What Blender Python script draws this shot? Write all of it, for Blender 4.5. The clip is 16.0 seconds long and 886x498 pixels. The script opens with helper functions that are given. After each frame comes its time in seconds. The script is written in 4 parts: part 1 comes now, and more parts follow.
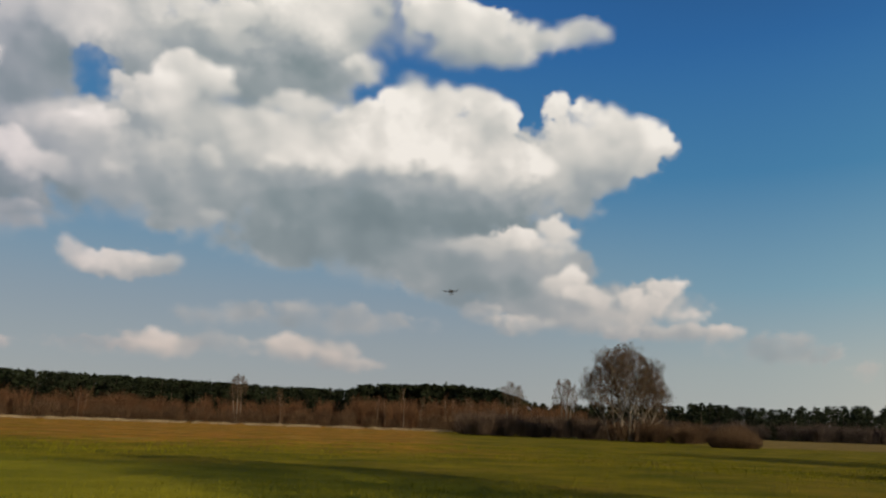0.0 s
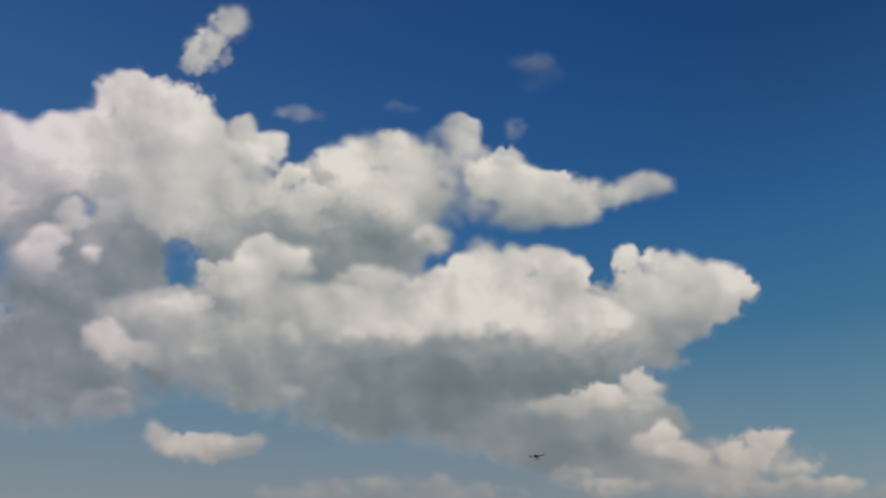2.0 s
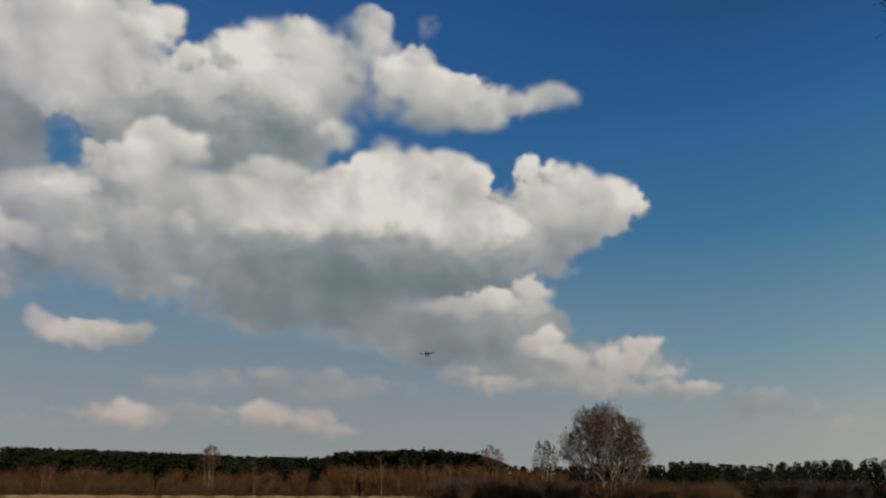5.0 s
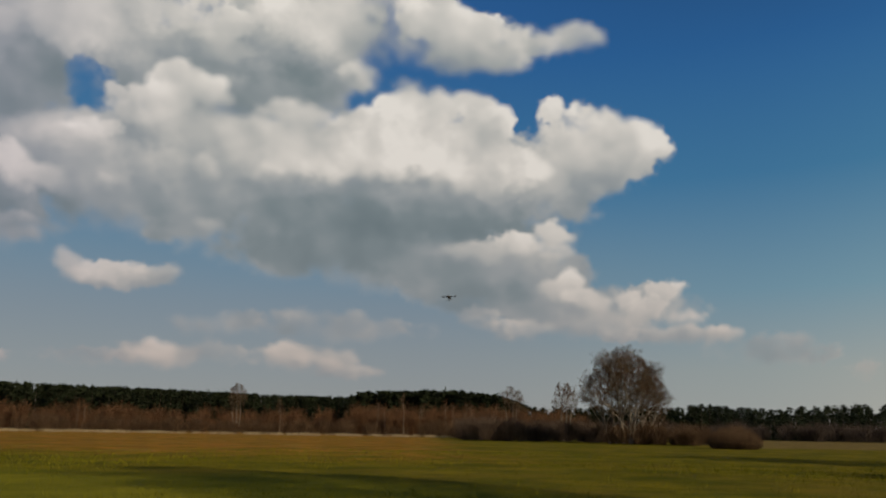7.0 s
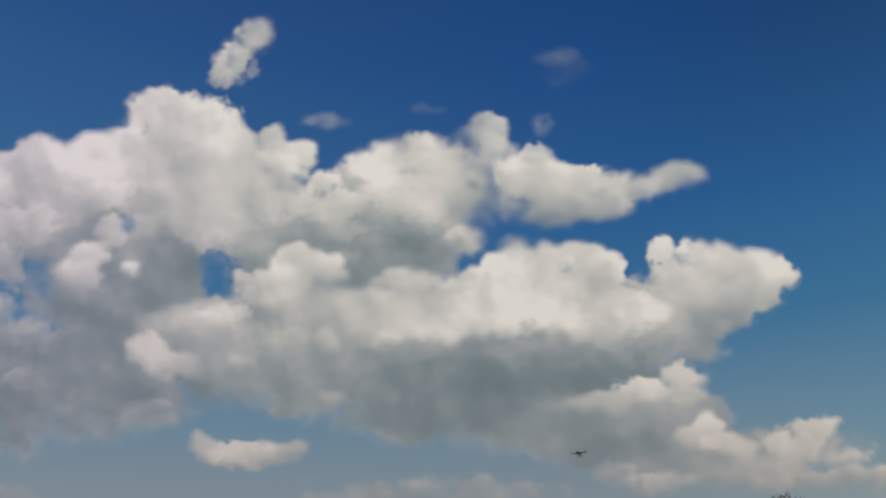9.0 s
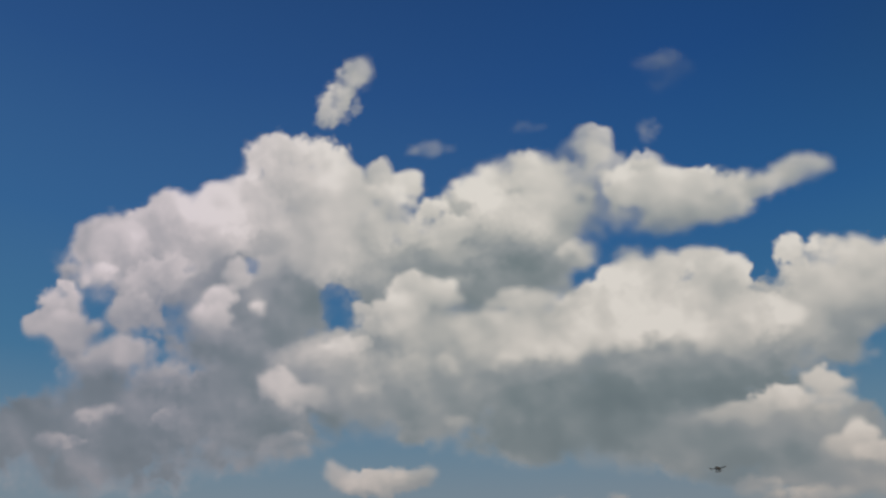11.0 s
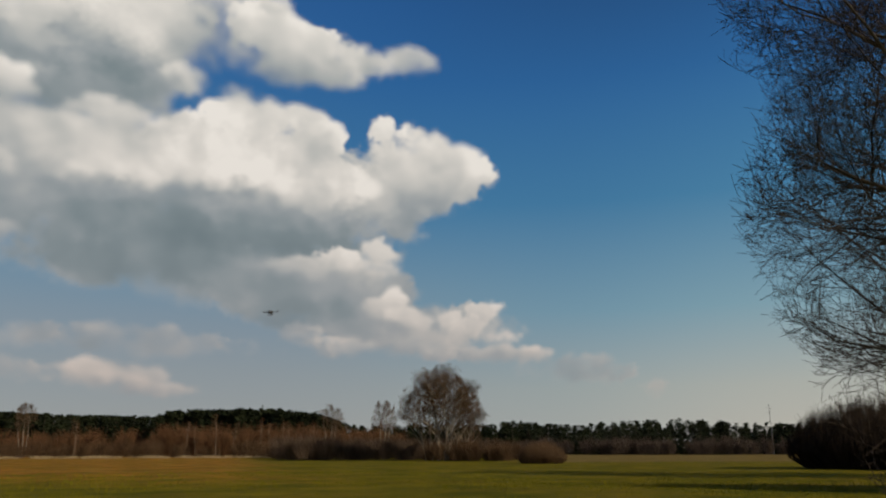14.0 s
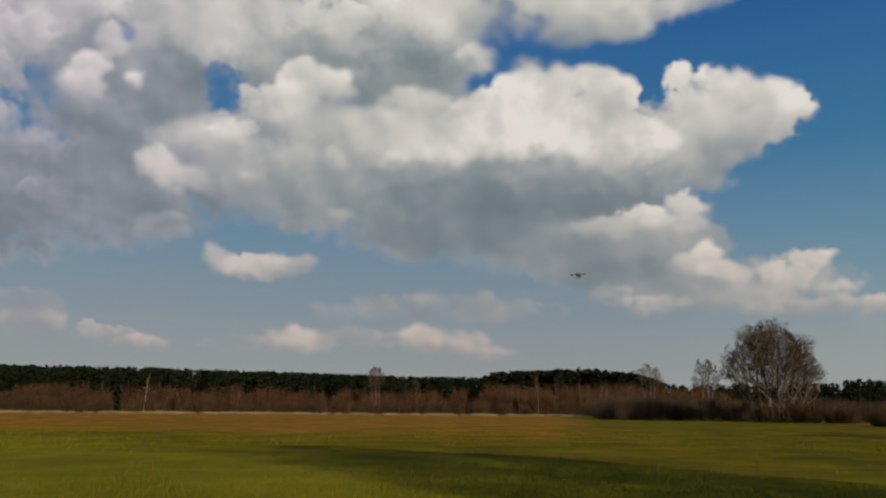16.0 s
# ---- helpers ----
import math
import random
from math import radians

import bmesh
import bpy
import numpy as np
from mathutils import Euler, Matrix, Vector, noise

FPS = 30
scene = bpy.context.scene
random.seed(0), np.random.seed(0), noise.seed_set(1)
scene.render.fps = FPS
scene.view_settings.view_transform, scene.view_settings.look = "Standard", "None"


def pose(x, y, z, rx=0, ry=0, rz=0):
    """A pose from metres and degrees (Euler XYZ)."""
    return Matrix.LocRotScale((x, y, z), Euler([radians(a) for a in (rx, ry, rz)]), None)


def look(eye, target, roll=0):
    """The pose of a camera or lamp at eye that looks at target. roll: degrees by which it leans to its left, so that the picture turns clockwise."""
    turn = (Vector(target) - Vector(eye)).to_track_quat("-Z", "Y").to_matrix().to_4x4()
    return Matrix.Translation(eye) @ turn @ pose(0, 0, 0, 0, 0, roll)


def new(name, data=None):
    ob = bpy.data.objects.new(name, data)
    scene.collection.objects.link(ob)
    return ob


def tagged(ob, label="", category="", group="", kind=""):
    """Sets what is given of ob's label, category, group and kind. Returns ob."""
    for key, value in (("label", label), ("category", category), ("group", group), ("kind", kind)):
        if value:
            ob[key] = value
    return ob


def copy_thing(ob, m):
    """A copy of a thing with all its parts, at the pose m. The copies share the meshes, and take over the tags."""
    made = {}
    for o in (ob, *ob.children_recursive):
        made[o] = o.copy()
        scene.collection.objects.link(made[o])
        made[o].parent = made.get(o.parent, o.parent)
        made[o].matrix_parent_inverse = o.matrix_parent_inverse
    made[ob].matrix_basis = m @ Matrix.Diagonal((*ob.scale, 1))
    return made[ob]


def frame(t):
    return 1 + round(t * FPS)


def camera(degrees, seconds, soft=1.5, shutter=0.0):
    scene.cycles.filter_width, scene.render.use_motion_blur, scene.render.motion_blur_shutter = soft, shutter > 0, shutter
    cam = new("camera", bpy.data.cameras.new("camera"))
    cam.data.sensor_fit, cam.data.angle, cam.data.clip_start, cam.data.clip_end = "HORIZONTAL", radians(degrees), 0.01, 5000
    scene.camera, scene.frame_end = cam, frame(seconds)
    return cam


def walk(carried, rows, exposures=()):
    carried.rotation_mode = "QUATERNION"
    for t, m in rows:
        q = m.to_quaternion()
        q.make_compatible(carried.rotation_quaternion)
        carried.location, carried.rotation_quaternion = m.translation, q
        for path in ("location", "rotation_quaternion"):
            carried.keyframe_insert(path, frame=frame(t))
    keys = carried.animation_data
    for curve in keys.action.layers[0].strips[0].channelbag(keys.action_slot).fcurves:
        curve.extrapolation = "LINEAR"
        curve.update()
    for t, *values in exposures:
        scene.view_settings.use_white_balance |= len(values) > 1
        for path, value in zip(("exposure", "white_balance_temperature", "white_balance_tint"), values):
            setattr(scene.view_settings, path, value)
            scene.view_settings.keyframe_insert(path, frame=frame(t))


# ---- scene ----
cam = camera(61.80, 16.0, soft=2.2)

# The camera stands in a meadow at eye height and turns: seconds, yaw, pitch, roll.
EYE = (0.0, 0.0, 1.6)
TURNS = (
    (0.0, 4.48, 13.48, -1.92),
    (0.5, 6.28, 15.80, -1.52),
    (1.0, 9.13, 20.86, -0.63),
    (1.5, 10.64, 21.24, -1.15),
    (2.0, 11.27, 25.95, 0.15),
    (2.5, 10.49, 30.32, 1.23),
    (3.0, 10.04, 27.22, 0.50),
    (3.5, 10.06, 25.62, 0.23),
    (4.0, 10.01, 24.62, -0.10),
    (4.5, 5.44, 22.41, 0.11),
    (4.7, 3.05, 20.64, -0.23),
    (6.8, 2.86, 13.45, -0.46),
    (7.0, 4.49, 13.91, -0.94),
    (7.5, 3.96, 18.51, 0.05),
    (8.0, 4.40, 19.80, 0.07),
    (8.5, 8.68, 20.68, 0.30),
    (9.0, 14.65, 26.04, 1.35),
    (9.5, 21.58, 28.81, 1.99),
    (9.7, 23.54, 28.46, 1.55),
    (11.8, 24.44, 27.49, 1.67),
    (12.0, 19.00, 26.74, 2.35),
    (12.5, 4.08, 24.89, 2.96),
    (13.0, -8.95, 21.89, 3.06),
    (13.5, -14.71, 17.75, 1.12),
    (14.0, -9.07, 15.35, 0.08),
    (14.5, 0.00, 12.67, 0.00),
    (15.0, 4.97, 13.46, 0.36),
    (15.5, 9.55, 13.47, -1.20),
    (16.0, 14.64, 12.30, -0.46),
)
EXPOSURES = ((0.0, 0.12), (0.5, -0.12), (1.0, -0.1), (2.5, -0.25), (4.0, -0.2), (7.0, -0.18), (8.0, -0.15), (9.5, -0.25), (12.0, -0.25), (13.0, -0.25), (13.5, -0.02), (14.0, -0.03), (14.5, 0.0), (15.5, 0.05), (16.0, -0.12))
walk(cam, [(t, pose(*EYE, 90 + p, r, y)) for t, y, p, r in TURNS], EXPOSURES)

# ------------------------------------------------------------------ sky, clouds and sun
SUN_AZ, SUN_EL = 127.0, 27.0     # degrees clockwise from straight ahead; above the horizon

sun = new("sun", bpy.data.lights.new("sun", "SUN"))
sun.data.energy, sun.data.angle, sun.data.color = 4.0, radians(0.6), (1.0, 0.87, 0.68)
sun_dir = Vector((math.sin(radians(SUN_AZ)) * math.cos(radians(SUN_EL)), math.cos(radians(SUN_AZ)) * math.cos(radians(SUN_EL)), math.sin(radians(SUN_EL))))
sun.matrix_world = look(sun_dir * 60, (0, 0, 0))

# Clouds: soft puffs on the sky round an axis, each (across, up, half width, half height, top tone, base tone, density, hardness).
HIGH_WISPS = (
    (-0.344, 0.279, 0.029, 0.027, 0.85, 0.7, 0.85, -1),
    (-0.357, 0.264, 0.023, 0.020, 0.75, 0.65, 0.8, -1),
    (-0.325, 0.300, 0.026, 0.021, 0.85, 0.7, 0.85, -1),
    (-0.302, 0.321, 0.020, 0.020, 0.85, 0.7, 0.8, -1),
    (-0.337, 0.289, 0.023, 0.021, 0.9, 0.75, 0.7, -1),
    (-0.311, 0.273, 0.014, 0.011, 0.75, 0.65, 0.6, -1),
    (0.098, 0.258, 0.030, 0.012, 0.75, 0.6, 0.16, -1),
    (0.112, 0.238, 0.026, 0.020, 0.6, 0.5, 0.10, -1),
    (0.083, 0.169, 0.017, 0.016, 0.75, 0.6, 0.24, -1),
    (-0.211, 0.192, 0.032, 0.006, 0.85, 0.7, 0.35, -1),
    (-0.072, 0.198, 0.026, 0.005, 0.75, 0.6, 0.22, -1),
)
UPPER_FILL = (
    (-0.415, 0.062, 0.205, 0.062, 0.88, 0.6, 1, 0.5),
    (-0.110, 0.073, 0.122, 0.076, 0.8, 0.5, 1, 0.5),
    (0.089, 0.073, 0.107, 0.038, 0.85, 0.65, 1, 0.5),
    (-0.171, 0.008, 0.145, 0.038, 0.6, 0.46, 1, 0.4),
    (-0.676, 0.101, 0.148, 0.076, 0.85, 0.6, 1, 0.5),
    (-0.440, 0.150, 0.100, 0.060, 0.95, 0.85, 1, 0.5),
)
LEFT_TOPS = (
    (-0.624, 0.160, 0.057, 0.032, 0.97, 0.82, 1, 1),
    (-0.672, 0.147, 0.056, 0.032, 0.97, 0.8, 1, 1),
    (-0.716, 0.119, 0.058, 0.044, 0.97, 0.72, 1, 1),
    (-0.757, 0.085, 0.043, 0.025, 0.9, 0.7, 1, 1),
    (-0.808, 0.104, 0.029, 0.009, 0.7, 0.6, 0.5, 0.5),
    (-0.827, 0.054, 0.043, 0.032, 0.95, 0.72, 1, 1),
    (-0.845, 0.018, 0.058, 0.026, 0.85, 0.65, 1, 1),
    (-0.653, 0.056, 0.073, 0.046, 0.9, 0.62, 1, 1),
    (-0.699, 0.011, 0.055, 0.038, 0.75, 0.55, 1, 1),
    (-0.582, 0.123, 0.081, 0.037, 0.95, 0.8, 1, 1),
)
TOWER = (
    (-0.263, 0.137, 0.032, 0.032, 0.95, 0.85, 1, 1),
    (-0.293, 0.160, 0.024, 0.028, 0.92, 0.85, 0.95, 0.9),
    (-0.450, 0.211, 0.053, 0.041, 1, 0.95, 1, 1),
    (-0.395, 0.195, 0.060, 0.050, 1, 0.92, 1, 1),
    (-0.350, 0.153, 0.043, 0.043, 1, 0.9, 1, 1),
    (-0.501, 0.163, 0.050, 0.035, 1, 0.88, 1, 1),
    (-0.556, 0.164, 0.038, 0.029, 0.97, 0.86, 1, 1),
    (-0.587, 0.134, 0.046, 0.034, 0.97, 0.8, 1, 1),
    (-0.461, 0.119, 0.130, 0.047, 0.96, 0.8, 1, 1),
    (-0.301, 0.108, 0.064, 0.044, 0.97, 0.8, 1, 1),
)
TOWER_FOOT = (
    (-0.234, 0.091, 0.044, 0.031, 0.97, 0.8, 1, 1),
    (-0.202, 0.073, 0.035, 0.024, 0.95, 0.75, 1, 1),
    (-0.530, 0.092, 0.099, 0.034, 0.9, 0.68, 1, 0.6),
    (-0.362, 0.050, 0.160, 0.032, 0.82, 0.6, 1, 0.35),
    (-0.263, 0.031, 0.115, 0.032, 0.68, 0.48, 1, 0.35),
    (-0.140, 0.012, 0.099, 0.032, 0.58, 0.42, 1, 0.35),
    (-0.148, 0.121, 0.040, 0.035, 1, 0.92, 1, 1),
    (-0.095, 0.137, 0.047, 0.032, 1, 0.92, 1, 1),
    (-0.060, 0.104, 0.055, 0.041, 0.97, 0.82, 1, 1),
    (-0.110, 0.073, 0.088, 0.035, 0.92, 0.7, 1, 0.6),
)
WING = (
    (0.006, 0.158, 0.027, 0.028, 0.90, 0.80, 0.8, 1),
    (0.012, 0.124, 0.032, 0.034, 0.86, 0.76, 0.75, 0.8),
    (-0.028, 0.150, 0.022, 0.018, 0.80, 0.7, 0.35, -1),
    (0.049, 0.098, 0.044, 0.032, 1, 0.86, 1, 1),
    (0.089, 0.085, 0.047, 0.034, 0.97, 0.82, 1, 1),
    (0.140, 0.085, 0.032, 0.026, 0.97, 0.84, 1, 1),
    (0.108, 0.052, 0.050, 0.022, 0.82, 0.62, 1, 0.6),
    (0.066, 0.128, 0.020, 0.016, 0.92, 0.8, 0.8, 1),
    (0.174, 0.071, 0.032, 0.023, 0.92, 0.78, 1, 1),
    (0.203, 0.070, 0.027, 0.016, 0.82, 0.70, 0.85, 0.9),
    (0.246, 0.084, 0.040, 0.018, 0.90, 0.72, 0.9, 1),
    (0.222, 0.073, 0.034, 0.015, 0.84, 0.70, 0.85, 0.9),
    (-0.032, 0.069, 0.031, 0.017, 0.85, 0.7, 0.8, 0.4),
    (-0.037, 0.020, 0.032, 0.018, 0.78, 0.66, 0.85, 0.6),
)
UPPER_SHADE = (
    (-0.408, 0.043, 0.153, 0.026, 0.74, 0.62, 0.9, 0.35),
    (-0.270, 0.025, 0.115, 0.029, 0.66, 0.56, 1, 0.4),
    (-0.152, 0.007, 0.115, 0.031, 0.5, 0.42, 1, 0.45),
    (-0.110, 0.047, 0.076, 0.018, 0.72, 0.56, 0.8, 0.3),
    (0.111, 0.043, 0.053, 0.014, 0.72, 0.6, 0.6, 0.3),
    (-0.250, -0.012, 0.120, 0.034, 0.6, 0.52, 1, 0.4),
    (-0.130, -0.022, 0.090, 0.030, 0.56, 0.5, 1, 0.4),
)
LEFT_SHADE = (
    (-0.747, -0.160, 0.278, 0.091, 0.42, 0.4, 1, 0.4),
    (-0.755, -0.047, 0.089, 0.033, 0.78, 0.52, 1, 1),
    (-0.809, -0.012, 0.052, 0.030, 0.75, 0.55, 1, 1),
    (-0.671, -0.084, 0.066, 0.025, 0.7, 0.5, 1, 1),
    (-0.604, -0.098, 0.036, 0.018, 0.68, 0.5, 1, 1),
    (-0.795, -0.124, 0.049, 0.014, 0.76, 0.55, 1, 1),
    (-0.649, -0.142, 0.056, 0.016, 0.74, 0.52, 1, 0.8),
    (-0.856, -0.164, 0.053, 0.017, 0.68, 0.5, 1, 1),
    (-0.482, -0.189, 0.039, 0.013, 0.7, 0.55, 0.9, 0.8),
    (-0.467, -0.210, 0.025, 0.011, 0.66, 0.5, 0.8, 0.6),
)
LEFT_FILL = (
    (-0.530, -0.022, 0.130, 0.099, 0.55, 0.45, 1, 0.5),
    (-0.553, -0.152, 0.160, 0.084, 0.5, 0.44, 1, 0.45),
    (-0.423, -0.091, 0.092, 0.046, 0.8, 0.55, 1, 0.5),
)
LEFT_MIDDLE = (
    (-0.568, -0.060, 0.092, 0.046, 0.55, 0.42, 1, 0.4),
    (-0.442, -0.011, 0.047, 0.056, 0.46, 0.38, 1, 0.6),
    (-0.553, -0.129, 0.115, 0.053, 0.46, 0.42, 1, 0.4),
    (-0.484, 0.056, 0.038, 0.020, 0.86, 0.7, 1, 0.6),
    (-0.526, 0.053, 0.027, 0.021, 0.86, 0.74, 1, 1),
    (-0.564, 0.020, 0.038, 0.026, 1, 0.8, 1, 0.7),
    (-0.583, -0.003, 0.046, 0.029, 0.95, 0.66, 1, 0.6),
    (-0.499, 0.001, 0.014, 0.015, 0.95, 0.8, 0.6, 0.35),
    (-0.478, -0.192, 0.035, 0.015, 0.7, 0.55, 0.8, 0.5),
    (-0.467, -0.213, 0.023, 0.010, 0.66, 0.55, 0.8, 0.7),
)
BLUE_GAPS = (
    (-0.380, -0.006, 0.025, 0.030, 0.6, 0.5, -0.65, 0.4),
    (-0.368, -0.046, 0.036, 0.020, 0.6, 0.5, -0.65, 0.4),
    (-0.500, 0.064, 0.012, 0.012, 0.6, 0.5, -0.5, 0.5),
    (0.008, 0.080, 0.010, 0.034, 0.6, 0.5, -0.45, 0.5),
    (0.040, 0.062, 0.020, 0.012, 0.6, 0.5, -0.4, 0.5),
    (-0.030, -0.015, 0.021, 0.013, 0.8, 0.7, -0.9, 0.8),
)
MAIN_FILL = (
    (-0.278, -0.114, 0.206, 0.084, 0.75, 0.52, 1, 0.5),
    (0.012, -0.114, 0.282, 0.088, 0.8, 0.4, 1, 0.5),
    (0.264, -0.079, 0.115, 0.050, 0.78, 0.6, 1, 0.5),
    (-0.018, -0.209, 0.229, 0.050, 0.42, 0.36, 1, 0.4),
    (0.134, -0.236, 0.168, 0.042, 0.6, 0.5, 1, 0.4),
    (0.318, -0.278, 0.168, 0.031, 0.72, 0.6, 0.85, 0.4),
)
MAIN_LEFT_TOPS = (
    (-0.270, -0.003, 0.040, 0.026, 1, 0.86, 1, 1),
    (-0.226, -0.015, 0.038, 0.026, 1, 0.8, 1, 1),
    (-0.293, -0.030, 0.060, 0.031, 0.95, 0.76, 1, 1),
    (-0.343, -0.016, 0.017, 0.015, 0.92, 0.8, 0.9, 0.8),
    (-0.331, -0.047, 0.035, 0.024, 0.9, 0.7, 1, 1),
    (-0.369, -0.068, 0.043, 0.019, 0.92, 0.76, 1, 1),
    (-0.411, -0.080, 0.050, 0.021, 0.93, 0.72, 1, 1),
    (-0.484, -0.115, 0.037, 0.034, 0.94, 0.72, 1, 0.5),
    (-0.450, -0.137, 0.044, 0.024, 0.86, 0.6, 1, 0.6),
    (-0.331, -0.121, 0.115, 0.046, 0.76, 0.6, 1, 0.35),
    (-0.186, -0.076, 0.092, 0.046, 0.82, 0.72, 1, 0.35),
)
MAIN_TOPS = (
    (-0.110, -0.037, 0.058, 0.024, 0.95, 0.86, 1, 1),
    (-0.171, -0.060, 0.050, 0.024, 0.9, 0.8, 1, 0.7),
    (0.029, -0.013, 0.038, 0.032, 0.97, 0.88, 1, 1),
    (0.067, -0.028, 0.035, 0.035, 0.97, 0.88, 1, 1),
    (0.119, -0.019, 0.035, 0.027, 0.97, 0.88, 1, 1),
    (0.153, -0.041, 0.027, 0.032, 1, 0.92, 1, 1),
    (-0.125, -0.091, 0.088, 0.043, 0.88, 0.97, 1, 0.7),
    (-0.056, -0.092, 0.069, 0.040, 0.9, 1.02, 1, 0.7),
    (0.012, -0.076, 0.080, 0.047, 0.9, 1.06, 1, 0.7),
    (0.104, -0.083, 0.092, 0.046, 0.9, 1.04, 1, 0.7),
    (0.188, -0.091, 0.050, 0.032, 0.92, 0.92, 1, 0.6),
)
MAIN_HEAD = (
    (0.249, -0.060, 0.047, 0.035, 0.86, 0.78, 1, 0.7),
    (0.229, -0.008, 0.020, 0.020, 0.94, 0.86, 1, 0.8),
    (0.256, -0.019, 0.031, 0.023, 0.92, 0.86, 1, 1),
    (0.296, -0.031, 0.038, 0.023, 0.94, 0.86, 1, 1),
    (0.345, -0.037, 0.035, 0.021, 0.98, 0.86, 1, 1),
    (0.376, -0.054, 0.029, 0.029, 1, 0.86, 1, 1),
    (0.314, -0.076, 0.069, 0.027, 0.88, 0.74, 1, 0.6),
    (0.357, -0.083, 0.032, 0.018, 0.85, 0.7, 0.9, 0.6),
    (-0.358, -0.138, 0.015, 0.011, 0.9, 0.75, 0.6, 0.35),
    (-0.231, -0.114, 0.018, 0.023, 0.86, 0.68, 0.6, 0.35),
)
MAIN_BELLY = (
    (-0.263, -0.167, 0.160, 0.046, 0.62, 0.48, 1, 0.35),
    (0.050, -0.146, 0.221, 0.026, 0.62, 0.34, 1, 0.35),
    (-0.049, -0.171, 0.168, 0.035, 0.42, 0.3, 1, 0.4),
    (0.073, -0.176, 0.176, 0.023, 0.36, 0.24, 1, 0.4),
    (0.134, -0.120, 0.044, 0.015, 0.9, 0.65, 0.8, 0.4),
    (0.249, -0.120, 0.053, 0.027, 0.66, 0.48, 0.9, 0.35),
    (-0.224, -0.190, 0.026, 0.017, 0.76, 0.6, 0.6, 0.35),
    (-0.079, -0.224, 0.145, 0.031, 0.36, 0.32, 0.9, 0.35),
    (0.073, -0.247, 0.145, 0.031, 0.46, 0.44, 0.9, 0.35),
    (-0.110, -0.129, 0.046, 0.015, 0.7, 0.55, 0.5, 0.35),
)
TRAIL = (
    (0.238, -0.178, 0.029, 0.023, 1, 0.82, 1, 1),
    (0.188, -0.198, 0.043, 0.021, 0.96, 0.76, 1, 0.7),
    (0.131, -0.210, 0.046, 0.018, 0.82, 0.6, 1, 0.5),
    (0.241, -0.202, 0.031, 0.015, 0.88, 0.7, 0.9, 0.6),
    (0.276, -0.244, 0.021, 0.015, 0.97, 0.82, 1, 1),
    (0.258, -0.263, 0.038, 0.019, 0.86, 0.7, 1, 0.7),
    (0.303, -0.274, 0.039, 0.021, 0.96, 0.76, 1, 1),
    (0.361, -0.269, 0.028, 0.017, 0.97, 0.8, 1, 1),
    (0.414, -0.261, 0.031, 0.022, 1, 0.86, 1, 1),
    (0.389, -0.284, 0.057, 0.023, 0.95, 0.7, 1, 1),
    (0.453, -0.292, 0.032, 0.018, 0.96, 0.72, 1, 1),
    (0.508, -0.312, 0.033, 0.013, 0.95, 0.7, 1, 1),
)
TRAIL_FOOT = (
    (0.446, -0.319, 0.098, 0.014, 0.75, 0.56, 0.9, 0.5),
    (0.322, -0.308, 0.077, 0.026, 0.7, 0.56, 0.9, 0.35),
    (0.595, -0.336, 0.103, 0.024, 0.62, 0.55, 0.6, -1),
    (0.737, -0.363, 0.027, 0.017, 0.8, 0.65, 0.6, -1),
    (0.151, -0.304, 0.029, 0.015, 0.8, 0.62, 0.7, -1),
    (0.210, -0.321, 0.051, 0.017, 0.82, 0.6, 0.75, -1),
    (0.161, -0.275, 0.089, 0.029, 0.42, 0.4, 0.8, 0.35),
    (0.245, -0.293, 0.067, 0.022, 0.55, 0.5, 0.8, 0.35),
)
LOW_CLOUDS = (
    (-0.347, -0.263, 0.067, 0.015, 0.84, 0.6, 0.9, 0.8),
    (-0.409, -0.247, 0.018, 0.017, 0.86, 0.66, 0.85, 0.8),
    (-0.305, -0.257, 0.034, 0.014, 0.86, 0.66, 0.85, 0.7),
    (-0.358, -0.257, 0.049, 0.015, 0.92, 0.7, 0.9, 0.6),
    (-0.313, -0.374, 0.074, 0.021, 0.8, 0.6, 0.75, -1),
    (-0.299, -0.362, 0.030, 0.014, 0.97, 0.75, 0.8, 0.6),
    (-0.328, -0.377, 0.049, 0.011, 0.9, 0.65, 0.7, 0.6),
    (-0.097, -0.374, 0.076, 0.022, 0.85, 0.6, 0.75, -1),
    (-0.120, -0.364, 0.036, 0.013, 1, 0.75, 0.8, 0.6),
    (-0.086, -0.378, 0.046, 0.012, 0.95, 0.65, 0.7, 0.6),
    (-0.035, -0.393, 0.047, 0.011, 0.85, 0.6, 0.7, 0.4),
    (-0.079, -0.324, 0.166, 0.021, 0.7, 0.55, 0.7, -1),
    (-0.390, -0.376, 0.065, 0.017, 0.7, 0.55, 0.5, -1),
    (-0.220, -0.368, 0.062, 0.015, 0.68, 0.55, 0.5, -1),
)
LOW_LEFT = (
    (-0.708, -0.345, 0.062, 0.022, 0.72, 0.55, 0.7, 0.5),
    (-0.536, -0.375, 0.049, 0.011, 0.9, 0.65, 0.75, 0.6),
    (-0.596, -0.362, 0.053, 0.014, 0.8, 0.6, 0.6, 0.5),
    (-0.712, -0.318, 0.062, 0.022, 0.6, 0.5, 0.5, 0.4),
)
